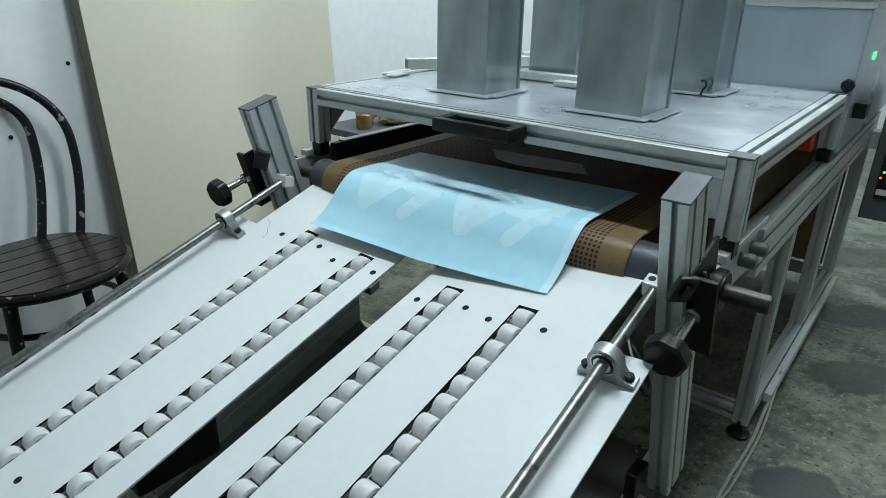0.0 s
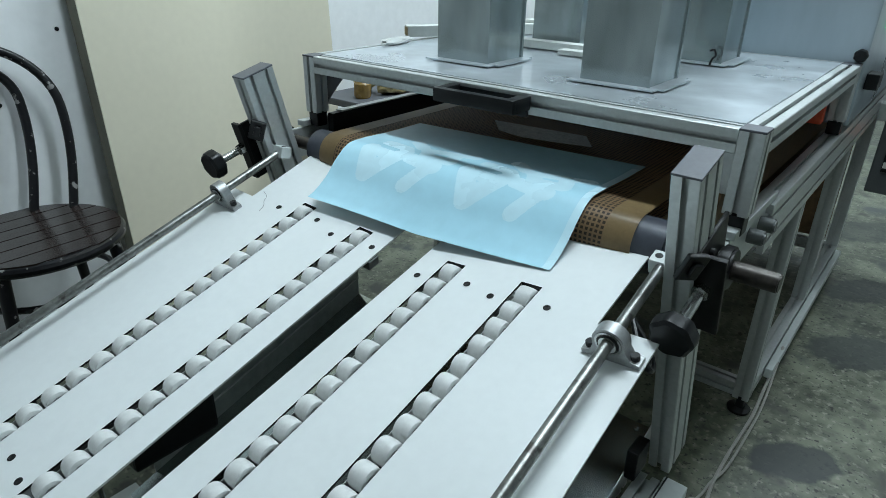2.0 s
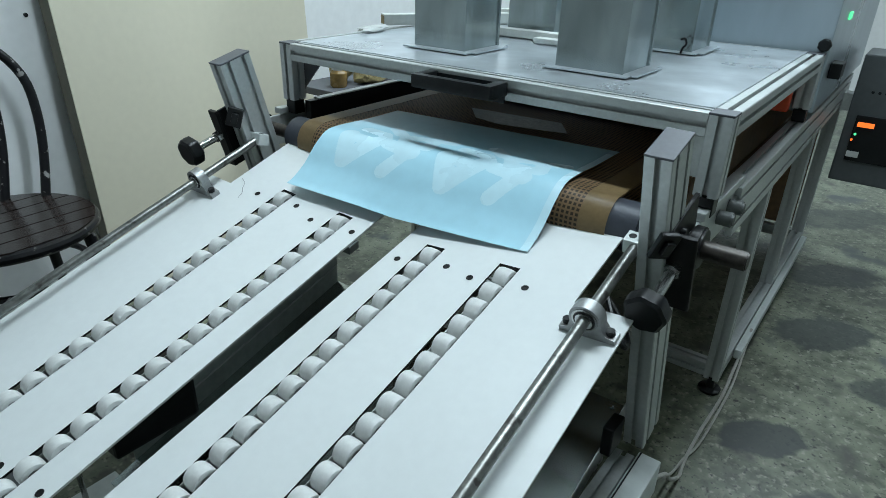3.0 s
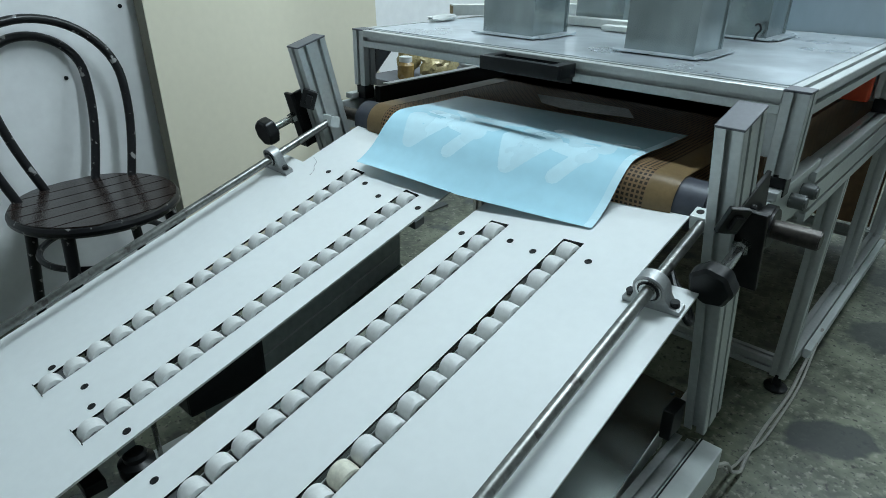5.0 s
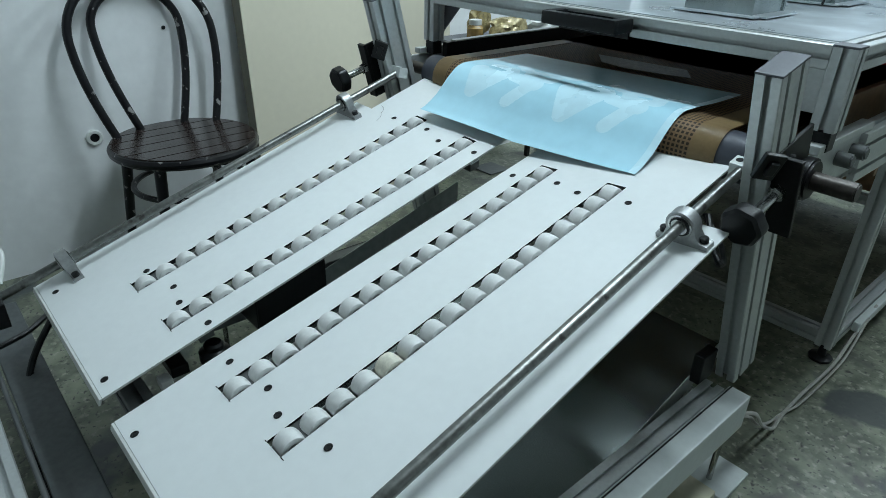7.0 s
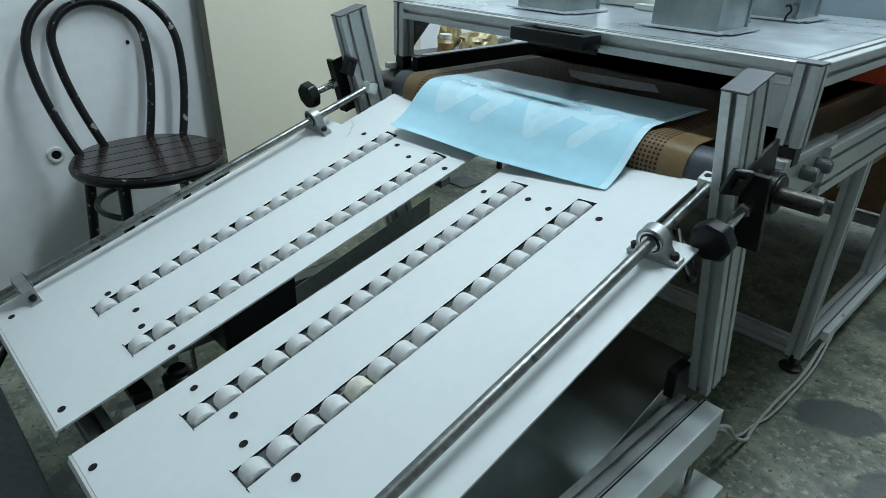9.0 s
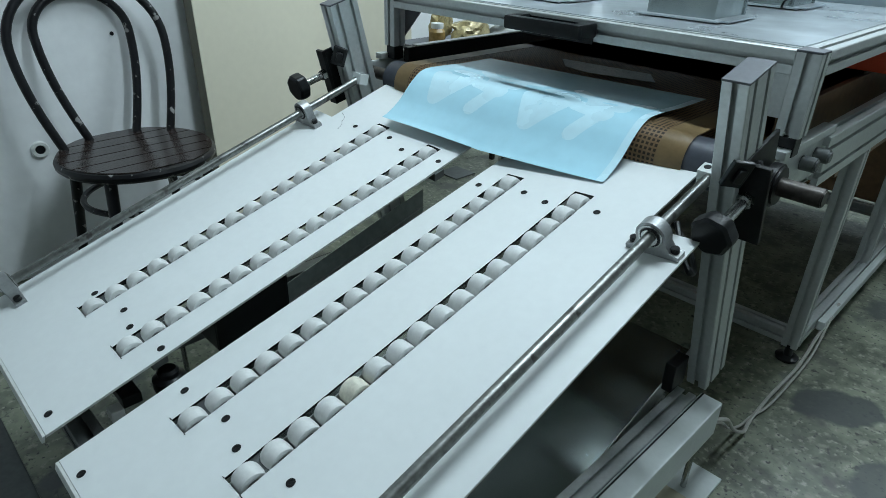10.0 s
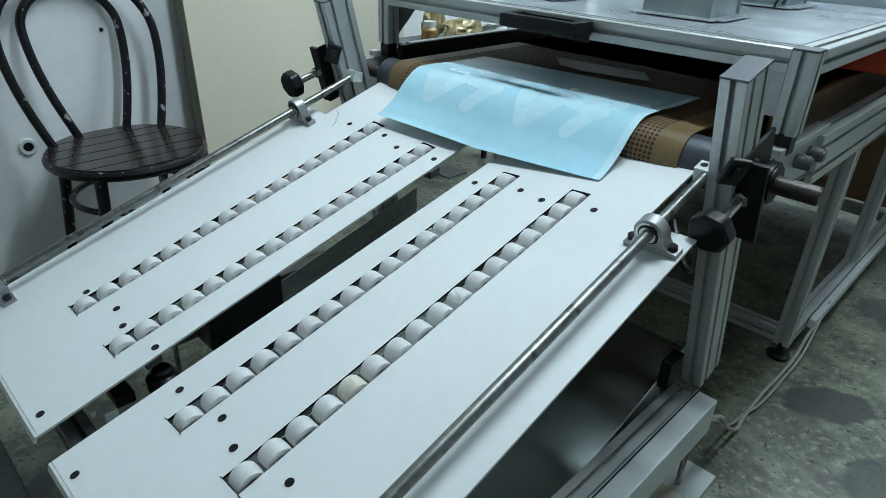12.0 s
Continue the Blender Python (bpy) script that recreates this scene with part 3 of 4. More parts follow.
part("display", box((0.115, 1.548, 0.562), (0.165, 1.552, 0.578)), M_ORANGE, control, "orange lit digits")
for k in range(2):
    part("lamp", rod((0.117 - 0.006 * k, 1.547, 0.535 - 0.02 * k), (0.117 - 0.006 * k, 1.552, 0.535 - 0.02 * k), 0.004, 10), M_ORANGE if k else M_GREEN, control, "small lit lamp")
part("label_plate", box((0.108, 1.548, 0.455), (0.145, 1.552, 0.475)), M_PAPER, control, "white label plate")
for k in range(3):
    part("vent_hole", rod((0.13 + 0.02 * k, 1.557, 0.68), (0.13 + 0.02 * k, 1.561, 0.68), 0.005, 10), M_BLACK, control)
part("arm", box((0.045, 1.6, 0.60), (0.075, 1.66, 0.66), 0.003), M_ALU, control, "mounting arm")

red = tagged(link("red_cover", box((-0.22, HOOD_END - 0.07, 0.728), (-0.004, HOOD_END - 0.042, 0.800), 0.006), M_RED), "bright orange-red cover standing on the belt", "cover")

# ---- delivery table ----
table = empty("delivery_table", "sloping white delivery table with rows of rollers before the dryer", "delivery table")
THICK = 0.004


def z_right(x, y):
    return 0.5051 + (0.0788 * (x + 0.2954) + 0.267 * (y + 0.6217)) / 0.9605


def z_left(x, y):
    inner = 0.5409 + (-0.0604 * (-0.51 + 0.6228) + 0.26 * (y + 0.4906)) / 0.9637
    return inner + (-0.063 + 0.11 * (-0.08 - y) / 0.96) * (x + 0.51)


Y_FAR, Y_STEP, Y_TOP, Y_BOT, Y_NEAR = -0.090, -0.262, -0.222, -0.913, -1.043


def slotted_board(name, xs, notch, slots, warp, zfun, label):
    """A thin board on a grid: xs are its breaks, notch and slots the columns that are cut away."""
    ys = [Y_FAR, Y_TOP, Y_STEP] + [Y_STEP + (Y_BOT - Y_STEP) * k / 8 for k in range(1, 9)] + [Y_NEAR]
    bm = bmesh.new()
    nx, ny = len(xs) - 1, len(ys) - 1

    def solid(i, j):
        if not (0 <= i < nx and 0 <= j < ny):
            return False
        if i in notch and j < 2:
            return False
        return not (i in slots and 1 <= j < ny - 1)

    grid = {}

    def vert(i, j, low):
        key = (i, j, low)
        if key not in grid:
            x = warp(xs[i], ys[j])
            grid[key] = bm.verts.new((x, ys[j], zfun(x, ys[j]) - (THICK if low else 0)))
        return grid[key]

    for i in range(nx):
        for j in range(ny):
            if not solid(i, j):
                continue
            bm.faces.new([vert(a, b, 0) for a, b in ((i, j), (i, j + 1), (i + 1, j + 1), (i + 1, j))])
            bm.faces.new([vert(a, b, 1) for a, b in ((i, j), (i + 1, j), (i + 1, j + 1), (i, j + 1))])
            for (di, dj), (p, q) in (((-1, 0), ((i, j), (i, j + 1))), ((1, 0), ((i + 1, j), (i + 1, j + 1))), ((0, -1), ((i, j), (i + 1, j))), ((0, 1), ((i, j + 1), (i + 1, j + 1)))):
                if not solid(i + di, j + dj):
                    f = bm.faces.new((vert(*p, 0), vert(*q, 0), vert(*q, 1), vert(*p, 1)))
                    # cut faces in the slots are black to stand in for shade there
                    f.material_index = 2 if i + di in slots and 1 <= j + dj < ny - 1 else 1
    return part(name, bm, (M_WHITE, M_EDGE, M_BLACK_STEEL_SHADE), table, label)


def warp_right(x, y):
    u = (y - Y_FAR) / (Y_NEAR - Y_FAR)
    return x - (0.026 * u if x < -0.42 else 0) + (0.014 * u if x > 0 else 0)


def warp_left(x, y):
    u = (y - Y_FAR) / (Y_NEAR - Y_FAR)
    return x + (0.016 * u if x > -0.53 else 0)


board_r = slotted_board("board", [-0.43, -0.381, -0.341, -0.226, -0.187, -0.07, 0.020], (5,), (1, 3), warp_right, z_right, "white slotted half board")
board_l = slotted_board("board", [-0.968, -0.903, -0.772, -0.734, -0.606, -0.568, -0.522], (0,), (2, 4), warp_left, z_left, "white slotted half board with a crack")

# rollers in the slots
wheel_mesh = None
hub_mesh = None
WHEELS = 17
for board, slots, zfun in ((board_r, (-0.361, -0.2065), z_right), (board_l, (-0.753, -0.587), z_left)):
    for cx in slots:
        for k in range(WHEELS):
            y = Y_TOP - 0.0225 + (Y_BOT - Y_TOP + 0.044) * k / (WHEELS - 1)
            z = zfun(cx, y) - 0.0085
            if wheel_mesh is None:
                r = 0.0198
                bm = turned([(0.005, -0.0135), (0.0110, -0.0145), (0.0172, -0.0145), (0.0184, -0.0140), (0.0190, -0.0120), (0.0196, -0.0070), (r, 0.0), (0.0196, 0.0070), (0.0190, 0.0120), (0.0184, 0.0140), (0.0172, 0.0145), (0.0110, 0.0145), (0.005, 0.0135)], 28, None, pose(0, 0, 0, 0, 90, 0) @ Matrix.Diagonal((1, 1, 0.91, 1)))
                w = part("wheel", bm, M_WHEEL, board, "", True)
                bm = turned([(0.0105, -0.0134), (0.0105, 0.0134)], 16, None, pose(0, 0, 0, 0, 90, 0))
                h = part("hub", bm, M_HUB, w, "grey hub")
                wheel_mesh, hub_mesh = w.data, h.data
            else:
                w = new("wheel", wheel_mesh)
                w.parent = board
                h = new("hub", hub_mesh)
                h.parent = w
            if board is board_r and cx > -0.3 and k == 12:
                w.data = wheel_mesh.copy()
                w.data.materials[0] = M_WHEEL_OLD
                w["label"] = "yellowed wheel"
            w.matrix_local = pose(cx + 0.0044 + random.uniform(-0.0012, 0.0012), y, z + random.uniform(-0.0008, 0.0008), random.uniform(0, 360), 0, random.uniform(-1.5, 1.5))
        # the carrier channel under each row; its right wall is blackened for deep shade
        for s in (-1, 1):
            bm = bmesh.new()
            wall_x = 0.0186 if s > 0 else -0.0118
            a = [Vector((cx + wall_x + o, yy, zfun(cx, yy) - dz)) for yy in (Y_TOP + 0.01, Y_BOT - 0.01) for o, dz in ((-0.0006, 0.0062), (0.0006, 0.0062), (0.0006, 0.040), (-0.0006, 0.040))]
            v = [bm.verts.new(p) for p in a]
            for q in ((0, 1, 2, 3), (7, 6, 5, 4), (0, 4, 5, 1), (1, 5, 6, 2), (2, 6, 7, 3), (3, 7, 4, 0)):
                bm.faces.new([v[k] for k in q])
            part("channel", bm, M_BLACK_STEEL_SHADE if s > 0 else M_ALU, board, "roller channel side")
        # channel floor, black in place of the deep shade under the wheels
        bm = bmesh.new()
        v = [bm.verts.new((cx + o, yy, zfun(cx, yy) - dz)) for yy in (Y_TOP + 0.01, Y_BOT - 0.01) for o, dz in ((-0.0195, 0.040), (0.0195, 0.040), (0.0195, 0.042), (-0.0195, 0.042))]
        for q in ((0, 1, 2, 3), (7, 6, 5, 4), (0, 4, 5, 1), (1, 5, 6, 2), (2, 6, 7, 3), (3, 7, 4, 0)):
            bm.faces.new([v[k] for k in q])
        part("channel_floor", bm, M_BLACK_STEEL_SHADE, board, "roller channel blackened for shade")
        # end plate added to black out the slot's far end
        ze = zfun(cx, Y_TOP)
        part("channel_end", box((cx - 0.0195, Y_TOP + 0.001, ze - 0.042), (cx + 0.0195, Y_TOP + 0.003, ze - 0.0045)), M_BLACK_STEEL_SHADE, board, "roller channel blackened for shade")

# saw overcuts at the near corners of the slots
for board, zfun, edges in ((board_r, z_right, ((-0.381, -0.341), (-0.226, -0.187))), (board_l, z_left, ((-0.772, -0.734), (-0.606, -0.568)))):
    for xa, xb in edges:
        for xc, s in ((xa, -1), (xb, 1)):
            bm = bmesh.new()
            ln = random.uniform(0.004, 0.009)
            v = []
            for x, y in ((xc, Y_BOT + 0.0008), (xc + s * ln, Y_BOT + 0.0004), (xc + s * ln, Y_BOT - 0.0004), (xc, Y_BOT - 0.0008)):
                v.append(bm.verts.new((x, y, zfun(x, y) + 0.0004)))
            bm.faces.new(v)
            bmesh.ops.solidify(bm, geom=bm.faces[:], thickness=0.0003)
            part("saw_cut", bm, M_BLACK_STEEL_SHADE, board, "dark saw overcut")

# countersunk screws in the boards
for board, zfun, spots in (
    (board_r, z_right, ((-0.155, -0.261), (-0.253, -0.272), (-0.308, -0.262), (-0.407, -0.276), (-0.419, -0.876), (-0.313, -0.865), (-0.254, -0.881), (-0.149, -0.866), (-0.402, -1.030))),
    (board_l, z_left, ((-0.539, -0.256), (-0.641, -0.268), (-0.702, -0.250), (-0.813, -0.260), (-0.528, -0.863), (-0.628, -0.874), (-0.683, -0.863), (-0.785, -0.878), (-0.547, -1.028), (-0.90, -1.02)))):
    for x, y in spots:
        bm = turned([(0.0062, 0.0), (0.0062, 0.0006), (0.0035, 0.0008), (0.0030, 0.0002)], 14)
        s = part("screw", bm, M_BLACK_STEEL_SHADE, board, "black countersunk screw")
        s.matrix_local = pose(x, y, zfun(x, y) + 0.0003, 15.2, -4.5 if board is board_r else 1.5)
# hairline crack at the step of the left board
crack = smooth_line([(-0.893, -0.238, 0), (-0.872, -0.247, 0), (-0.862, -0.262, 0), (-0.850, -0.272, 0), (-0.842, -0.29, 0)], 3)
part("crack", sweep([(p.x, p.y, z_left(p.x, p.y) + 0.0002) for p in crack], 0.0006, 5), M_HUB, board_l, "thin grey crack")

# ---- rods, bearings and clamps ----
SLOPE = 0.274
LIFT = 0.034


def rod_point(side, y, up=LIFT):
    x = -0.0275 - 0.018 * (y + 0.15) if side > 0 else -0.934
    z = z_right(x, y) if side > 0 else z_left(x, y)
    return Vector((x, y, z + up))


def pillow_block(side, y, x_dir):
    c = rod_point(side, y)
    d = (rod_point(side, y - 0.1) - c).normalized()
    u = Vector((1, 0, z_right(0, 0) - z_right(-1, 0) if side > 0 else 0.0)).normalized()
    v = d.cross(u)
    if v.z < 0:
        v = -v
    m = Matrix((u, -d, v)).transposed().to_4x4()
    m.translation = c
    block = empty("pillow_block", "", "")
    block.parent = table
    block.matrix_local = m
    bm = bmesh.new()
    # housing: an arch on a foot with two lugs
    out = [(-0.042, -LIFT), (-0.042, -LIFT + 0.009), (-0.029, -LIFT + 0.012), (-0.0235, -0.010)]
    out += [(0.0238 * math.cos(a), 0.0238 * math.sin(a)) for a in [math.pi - math.pi * k / 14 for k in range(15)]]
    out += [(0.0235, -0.010), (0.029, -LIFT + 0.012), (0.042, -LIFT + 0.009), (0.042, -LIFT)]
    rows = []
    for yy in (-0.010, 0.010):
        rows.append([bm.verts.new((a, yy, b)) for a, b in out])
    bm.faces.new(rows[0])
    bm.faces.new(rows[1][::-1])
    n = len(out)
    for k in range(n):
        bm.faces.new((rows[0][k], rows[1][k], rows[1][(k + 1) % n], rows[0][(k + 1) % n]))
    bmesh.ops.bevel(bm, geom=[e for e in bm.edges if e.calc_face_angle(0) > 0.6], offset=0.002, segments=2, affect="EDGES")
    part("housing", bm, M_CAST, block, "", True)
    for s in (-1, 1):
        part("bearing", turned([(0.011, 0.0), (0.0195, 0.0), (0.0195, 0.0015), (0.0165, 0.0015), (0.016, 0.0006), (0.0135, 0.0006), (0.013, 0.004), (0.0105, 0.004)], 24, None, pose(0, s * 0.0098, 0, -90 * s, 0, 0)), M_STEEL, block, "steel bearing ring", True)
        part("seal", turned([(0.0105, 0.0), (0.0158, 0.0), (0.0158, 0.0022), (0.0105, 0.0022)], 20, None, pose(0, s * 0.0101, 0, -90 * s, 0, 0)), M_BLACK, block, "dark seal")
        part("bolt", rod((s * 0.0325, 0, -LIFT + 0.0095), (s * 0.0325, 0, -LIFT + 0.0185), 0.0068, 12, None, 0.001), M_BLACK, block, "black socket bolt")
    return block


for side in (1, -1):
    a, b = rod_point(side, -0.150), rod_point(side, -1.13)
    part("rod", rod(a, b, 0.0088, 20, None, 0.001), M_ROD, table, "worn bare steel rod", True)
    for y in (-0.318, -0.985):
        block = pillow_block(side, y, 1)
    c = rod_point(side, -0.150)
    tilt = math.degrees(math.atan(SLOPE))
    clamp = part("rod_clamp", box((-0.019, -0.012, -0.014), (0.026 if side > 0 else 0.021, 0.015, 0.012), 0.002), M_PLATE, table, "machined clamp block", False)
    clamp.matrix_local = pose(c.x, c.y, c.z, tilt)
    if side < 0:
        clamp.matrix_local = pose(c.x, c.y, c.z, tilt, 0, 180)
    hole = part("screw_hole", turned([(0.006, 0.0), (0.006, 0.0006), (0.002, 0.0008)], 14, None, Matrix.Translation((-0.008, 0.002, 0.0121))), M_BLACK, clamp)

# ---- posts, adjusters and base frame ----
TILT_POST = 15.0


def side_frame(side):
    """Leaning post with its cap, black adjuster bracket and star knob."""
    x = 0.003 if side > 0 else -0.966
    lean_dir = Vector((0, math.sin(radians(TILT_POST)), -math.cos(radians(TILT_POST))))
    depth_dir = Vector((0, math.cos(radians(TILT_POST)), math.sin(radians(TILT_POST))))
    top = Vector((x, -0.224, 0.856)) + depth_dir * 0.042
    length = 0.645
    post = part("post", extrusion(top + lean_dir * 0.004, top + lean_dir * length, 0.04, 0.08), M_ALU, table, "slotted aluminium post")
    m = Matrix((Vector((1, 0, 0)), depth_dir, -lean_dir)).transposed().to_4x4()
    m.translation = top
    cap = part("end_cap", box((-0.0205, -0.0405, -0.004), (0.0205, 0.0405, 0.0), 0.0012), M_CAP, post, "grey plastic end cap")
    cap.matrix_local = m
    # bracket plates on the outer face
    m2 = m.copy()
    c = rod_point(side, -0.150)
    m2.translation = Vector((x - (0.006 if side > 0 else 0.012), c.y + (0.060 if side > 0 else 0.015), c.z + (0.034 if side > 0 else 0.056)))
    outward = side
    plate = part("bracket", box((outward * 0.021 if outward > 0 else -0.050, -0.075, -0.115), (0.066 if outward > 0 else -0.021, -0.066, 0.025), 0.002), M_BLACK_STEEL_SHADE, table, "black angle bracket")
    plate.matrix_local = m2
    web = part("bracket", box((0.0215 if outward > 0 else -0.0285, -0.066, -0.115), (0.0285 if outward > 0 else -0.0215, 0.045, 0.025), 0.002), M_BLACK_STEEL_SHADE, table, "black angle bracket")
    web.matrix_local = m2
    bm = box((-0.017, -0.005, -0.024), (0.017, 0.004, 0.022), 0.002)
    box((-0.006, -0.012, -0.012), (0.008, -0.004, 0.012), 0.002, bm)
    lever = part("clamp_lever", bm, M_BLACK, table, "black clamp lever")
    if side > 0:
        lever.matrix_local = m2 @ pose(0.026, -0.094, 0.018, 10, 20, 50)
    else:
        lever.matrix_local = m2 @ pose(0.030, -0.062, 0.018, 0, 28, 40)
    kd = -depth_dir
    p0 = m2 @ Vector((outward * (0.038 if outward > 0 else 0.036), -0.075, -0.035))
    spindle = part("spindle", rod(p0, p0 + kd * (0.092 if side > 0 else 0.070), 0.009, 16), M_STEEL, table, "steel spindle", True)
    part("nut", rod(p0, p0 + kd * 0.012, 0.0135, 6), M_STEEL, spindle)
    knob = part("knob", star_knob(p0 + kd * (0.088 if side > 0 else 0.066), kd, 0.032, 0.030), M_BLACK, table, "black star knob", True)
    # small loose screw heads
    for dz in (0.0, -0.045):
        q = m2 @ Vector((outward * 0.0285, -0.03, dz))
        part("bolt", rod(q, q + Vector((outward * 0.008, 0, 0)), 0.007, 12, None, 0.001), M_BLACK, table)


for side in (1, -1):
    side_frame(side)

for x0 in (0.030, -0.935):
    # base beam: a white box section with a slotted profile beside it
    beam = part("base_beam", box((x0 - 0.012, -1.23 if x0 > -0.4 else -0.98, 0.150), (x0 + 0.032, -0.058, 0.228), 0.003), M_PLATE if x0 > -0.4 else M_ALU_DARK, table, "box-section base beam")
    part("rod_support", box((x0 - 0.045 if x0 > -0.4 else x0 + 0.035, -1.14, 0.228 if x0 > -0.4 else 0.345), (x0 - 0.020 if x0 > -0.4 else x0 + 0.065, -1.105, 0.425 if x0 > -0.4 else 0.395), 0.003), M_BLACK_STEEL_SHADE, table, "black rod support")
    if x0 > -0.4:
        part("inner_beam", extrusion((x0 - 0.034, -1.06, 0.187), (x0 - 0.034, -0.075, 0.187), 0.04, 0.08), M_ALU, table)
    part("groove", box((x0 - 0.0085, -1.23 if x0 > -0.4 else -0.98, 0.2278), (x0 - 0.0055, -0.06, 0.2286)), M_BLACK, beam, "black groove line")
    for yy in (-0.09, -1.02 if x0 > -0.4 else -0.70):
        stud = part("stud", rod((x0 + 0.012, yy, 0.012), (x0 + 0.012, yy, 0.152), 0.006, 12), M_STEEL, table, "threaded stud", True)
        part("foot_plate", box((x0 - 0.02, yy - 0.03, 0.0), (x0 + 0.06, yy + 0.08, 0.010), 0.002), M_PLATE, stud, "pale square foot plate")
part("cross_beam", extrusion((-0.915, -0.09, 0.195), (-0.045, -0.09, 0.195), 0.04, 0.04, (0, 1, 0)), M_ALU, table)
part("front_channel", box((-1.25, -1.142, 0.168), (0.0, -1.068, 0.198), 0.003), M_GREY_STEEL, table, "dark grey front channel")
part("cross_tube", rod((-1.10, -1.150, 0.203), (0.0, -1.150, 0.203), 0.005, 16), M_ALU_DARK, table, "dull grey front tube", True)
part("cross_beam", extrusion((-1.10, -1.192, 0.195), (0.0, -1.192, 0.195), 0.04, 0.04, (0, 1, 0)), M_ALU, table)
# head beam under the lower ends of the boards, with its two uprights
for x0 in (-0.045, -0.91):
    part("front_post", extrusion((x0, -0.99, 0.22), (x0, -0.99, 0.300), 0.04, 0.04), M_ALU_DARK, table)
part("front_beam", extrusion((-0.93, -0.99, 0.320), (-0.02, -0.99, 0.320), 0.04, 0.04, (0, 1, 0)), M_ALU_DARK, table)
for board, zfun, xa, xb in ((board_r, z_right, -0.456, 0.034), (board_l, z_left, -0.968, -0.506)):
    bm = bmesh.new()
    rows = []
    for x in (xa, xb):
        z = zfun(x, Y_NEAR)
        rows.append([bm.verts.new(p) for p in ((x, Y_NEAR - 0.0005, z - 0.0005), (x, Y_NEAR - 0.0045, z - 0.001), (x, Y_NEAR - 0.0075, z - 0.011), (x, Y_NEAR - 0.004, z - 0.011))])
    for k in range(4):
        bm.faces.new((rows[0][k], rows[1][k], rows[1][(k + 1) % 4], rows[0][(k + 1) % 4]))
    bm.faces.new(rows[0])
    bm.faces.new(rows[1])
    part("front_lip", bm, M_EDGE, board, "white bent-down front lip")
# ribs that carry the boards
for board, zfun, xa, xb in ((board_r, z_right, -0.44, 0.01), (board_l, z_left, -0.955, -0.515)):
    for y in (-0.275, -0.872):
        bm = bmesh.new()
        ends = []
        for x in (xa, xb):
            z = zfun(x, y) - THICK - 0.001
            ends.append([bm.verts.new(p) for p in ((x, y - 0.012, z - 0.003), (x, y + 0.012, z + 0.003), (x, y + 0.012, z - 0.012), (x, y - 0.012, z - 0.018))])
        for k in range(4):
            bm.faces.new((ends[0][k], ends[1][k], ends[1][(k + 1) % 4], ends[0][(k + 1) % 4]))
        bm.faces.new(ends[0])
        bm.faces.new(ends[1])
        part("rib", bm, M_ALU_DARK, board, "dark carrying rib")

# catch tray under the boards, sloping with them
def tray_z(y):
    return 0.25 + 0.29 * (y - 0.01)


def sloped(x0, x1, y0, y1, low, high):
    """A block whose top and bottom follow the slope of the tray."""
    bm = bmesh.new()
    v = [bm.verts.new((x, y, tray_z(y) + h)) for h in (low, high) for x, y in ((x0, y0), (x1, y0), (x1, y1), (x0, y1))]
    for q in ((0, 1, 2, 3), (7, 6, 5, 4), (0, 4, 5, 1), (1, 5, 6, 2), (2, 6, 7, 3), (3, 7, 4, 0)):
        bm.faces.new([v[k] for k in q])
    return bm


tray = part("catch_tray", sloped(-0.88, -0.040, -0.66, 0.02, -0.004, 0.0), M_TRAY, table, "stainless catch tray")
part("tray_rim", sloped(-0.0397, -0.0377, -0.66, 0.02, -0.004, 0.036), M_ALU, tray, "bent-up bright tray rim")
part("tray_wall", sloped(-0.8830, -0.8805, -0.60, 0.02, -0.004, 0.105), M_TRAY_SIDE, tray, "upright stainless tray side")
part("tray_fold", sloped(-0.8805, -0.8770, -0.60, 0.02, 0.050, 0.053), M_ALU, tray, "bright fold line")
part("tray_screw", turned([(0.005, 0), (0.005, 0.002), (0.002, 0.003)], 12, None, Matrix.Translation((-0.07, 0.006, 0.2495))), M_STEEL, tray)
part("valve_box", box((-0.90, -0.672, 0.185), (-0.78, -0.49, 0.322), 0.008), M_BLACK, table, "black valve box")
part("stop_knob", turned([(0.010, 0), (0.010, 0.03), (0.024, 0.032), (0.026, 0.04), (0.026, 0.055), (0.017, 0.06), (0.017, 0.068), (0.013, 0.072)], 24, None, Matrix.Translation((-0.53, -0.86, 0.32))), M_BLACK, table, "black round stop", True)
for k, (x, y, w, d) in enumerate(((-0.60, -0.93, 0.05, 0.03), (-0.55, -0.955, 0.025, 0.02), (-0.66, -0.90, 0.03, 0.06))):
    part("valve_fitting", box((x, y, 0.335), (x + w, y + d, 0.355), 0.002), (M_BLACK, M_PAPER, M_BLACK)[k], table, "small pneumatic fitting")
part("bracket_block", box((-0.040, -0.12, 0.236), (-0.018, -0.066, 0.30), 0.003), M_BLACK, table, "black corner block")

tagged(link("packing_block", box((0.0, -0.26, 0.0), (0.075, -0.13, 0.030), 0.003), M_CREAM), "cream wooden packing block on the floor beside foot", "block")

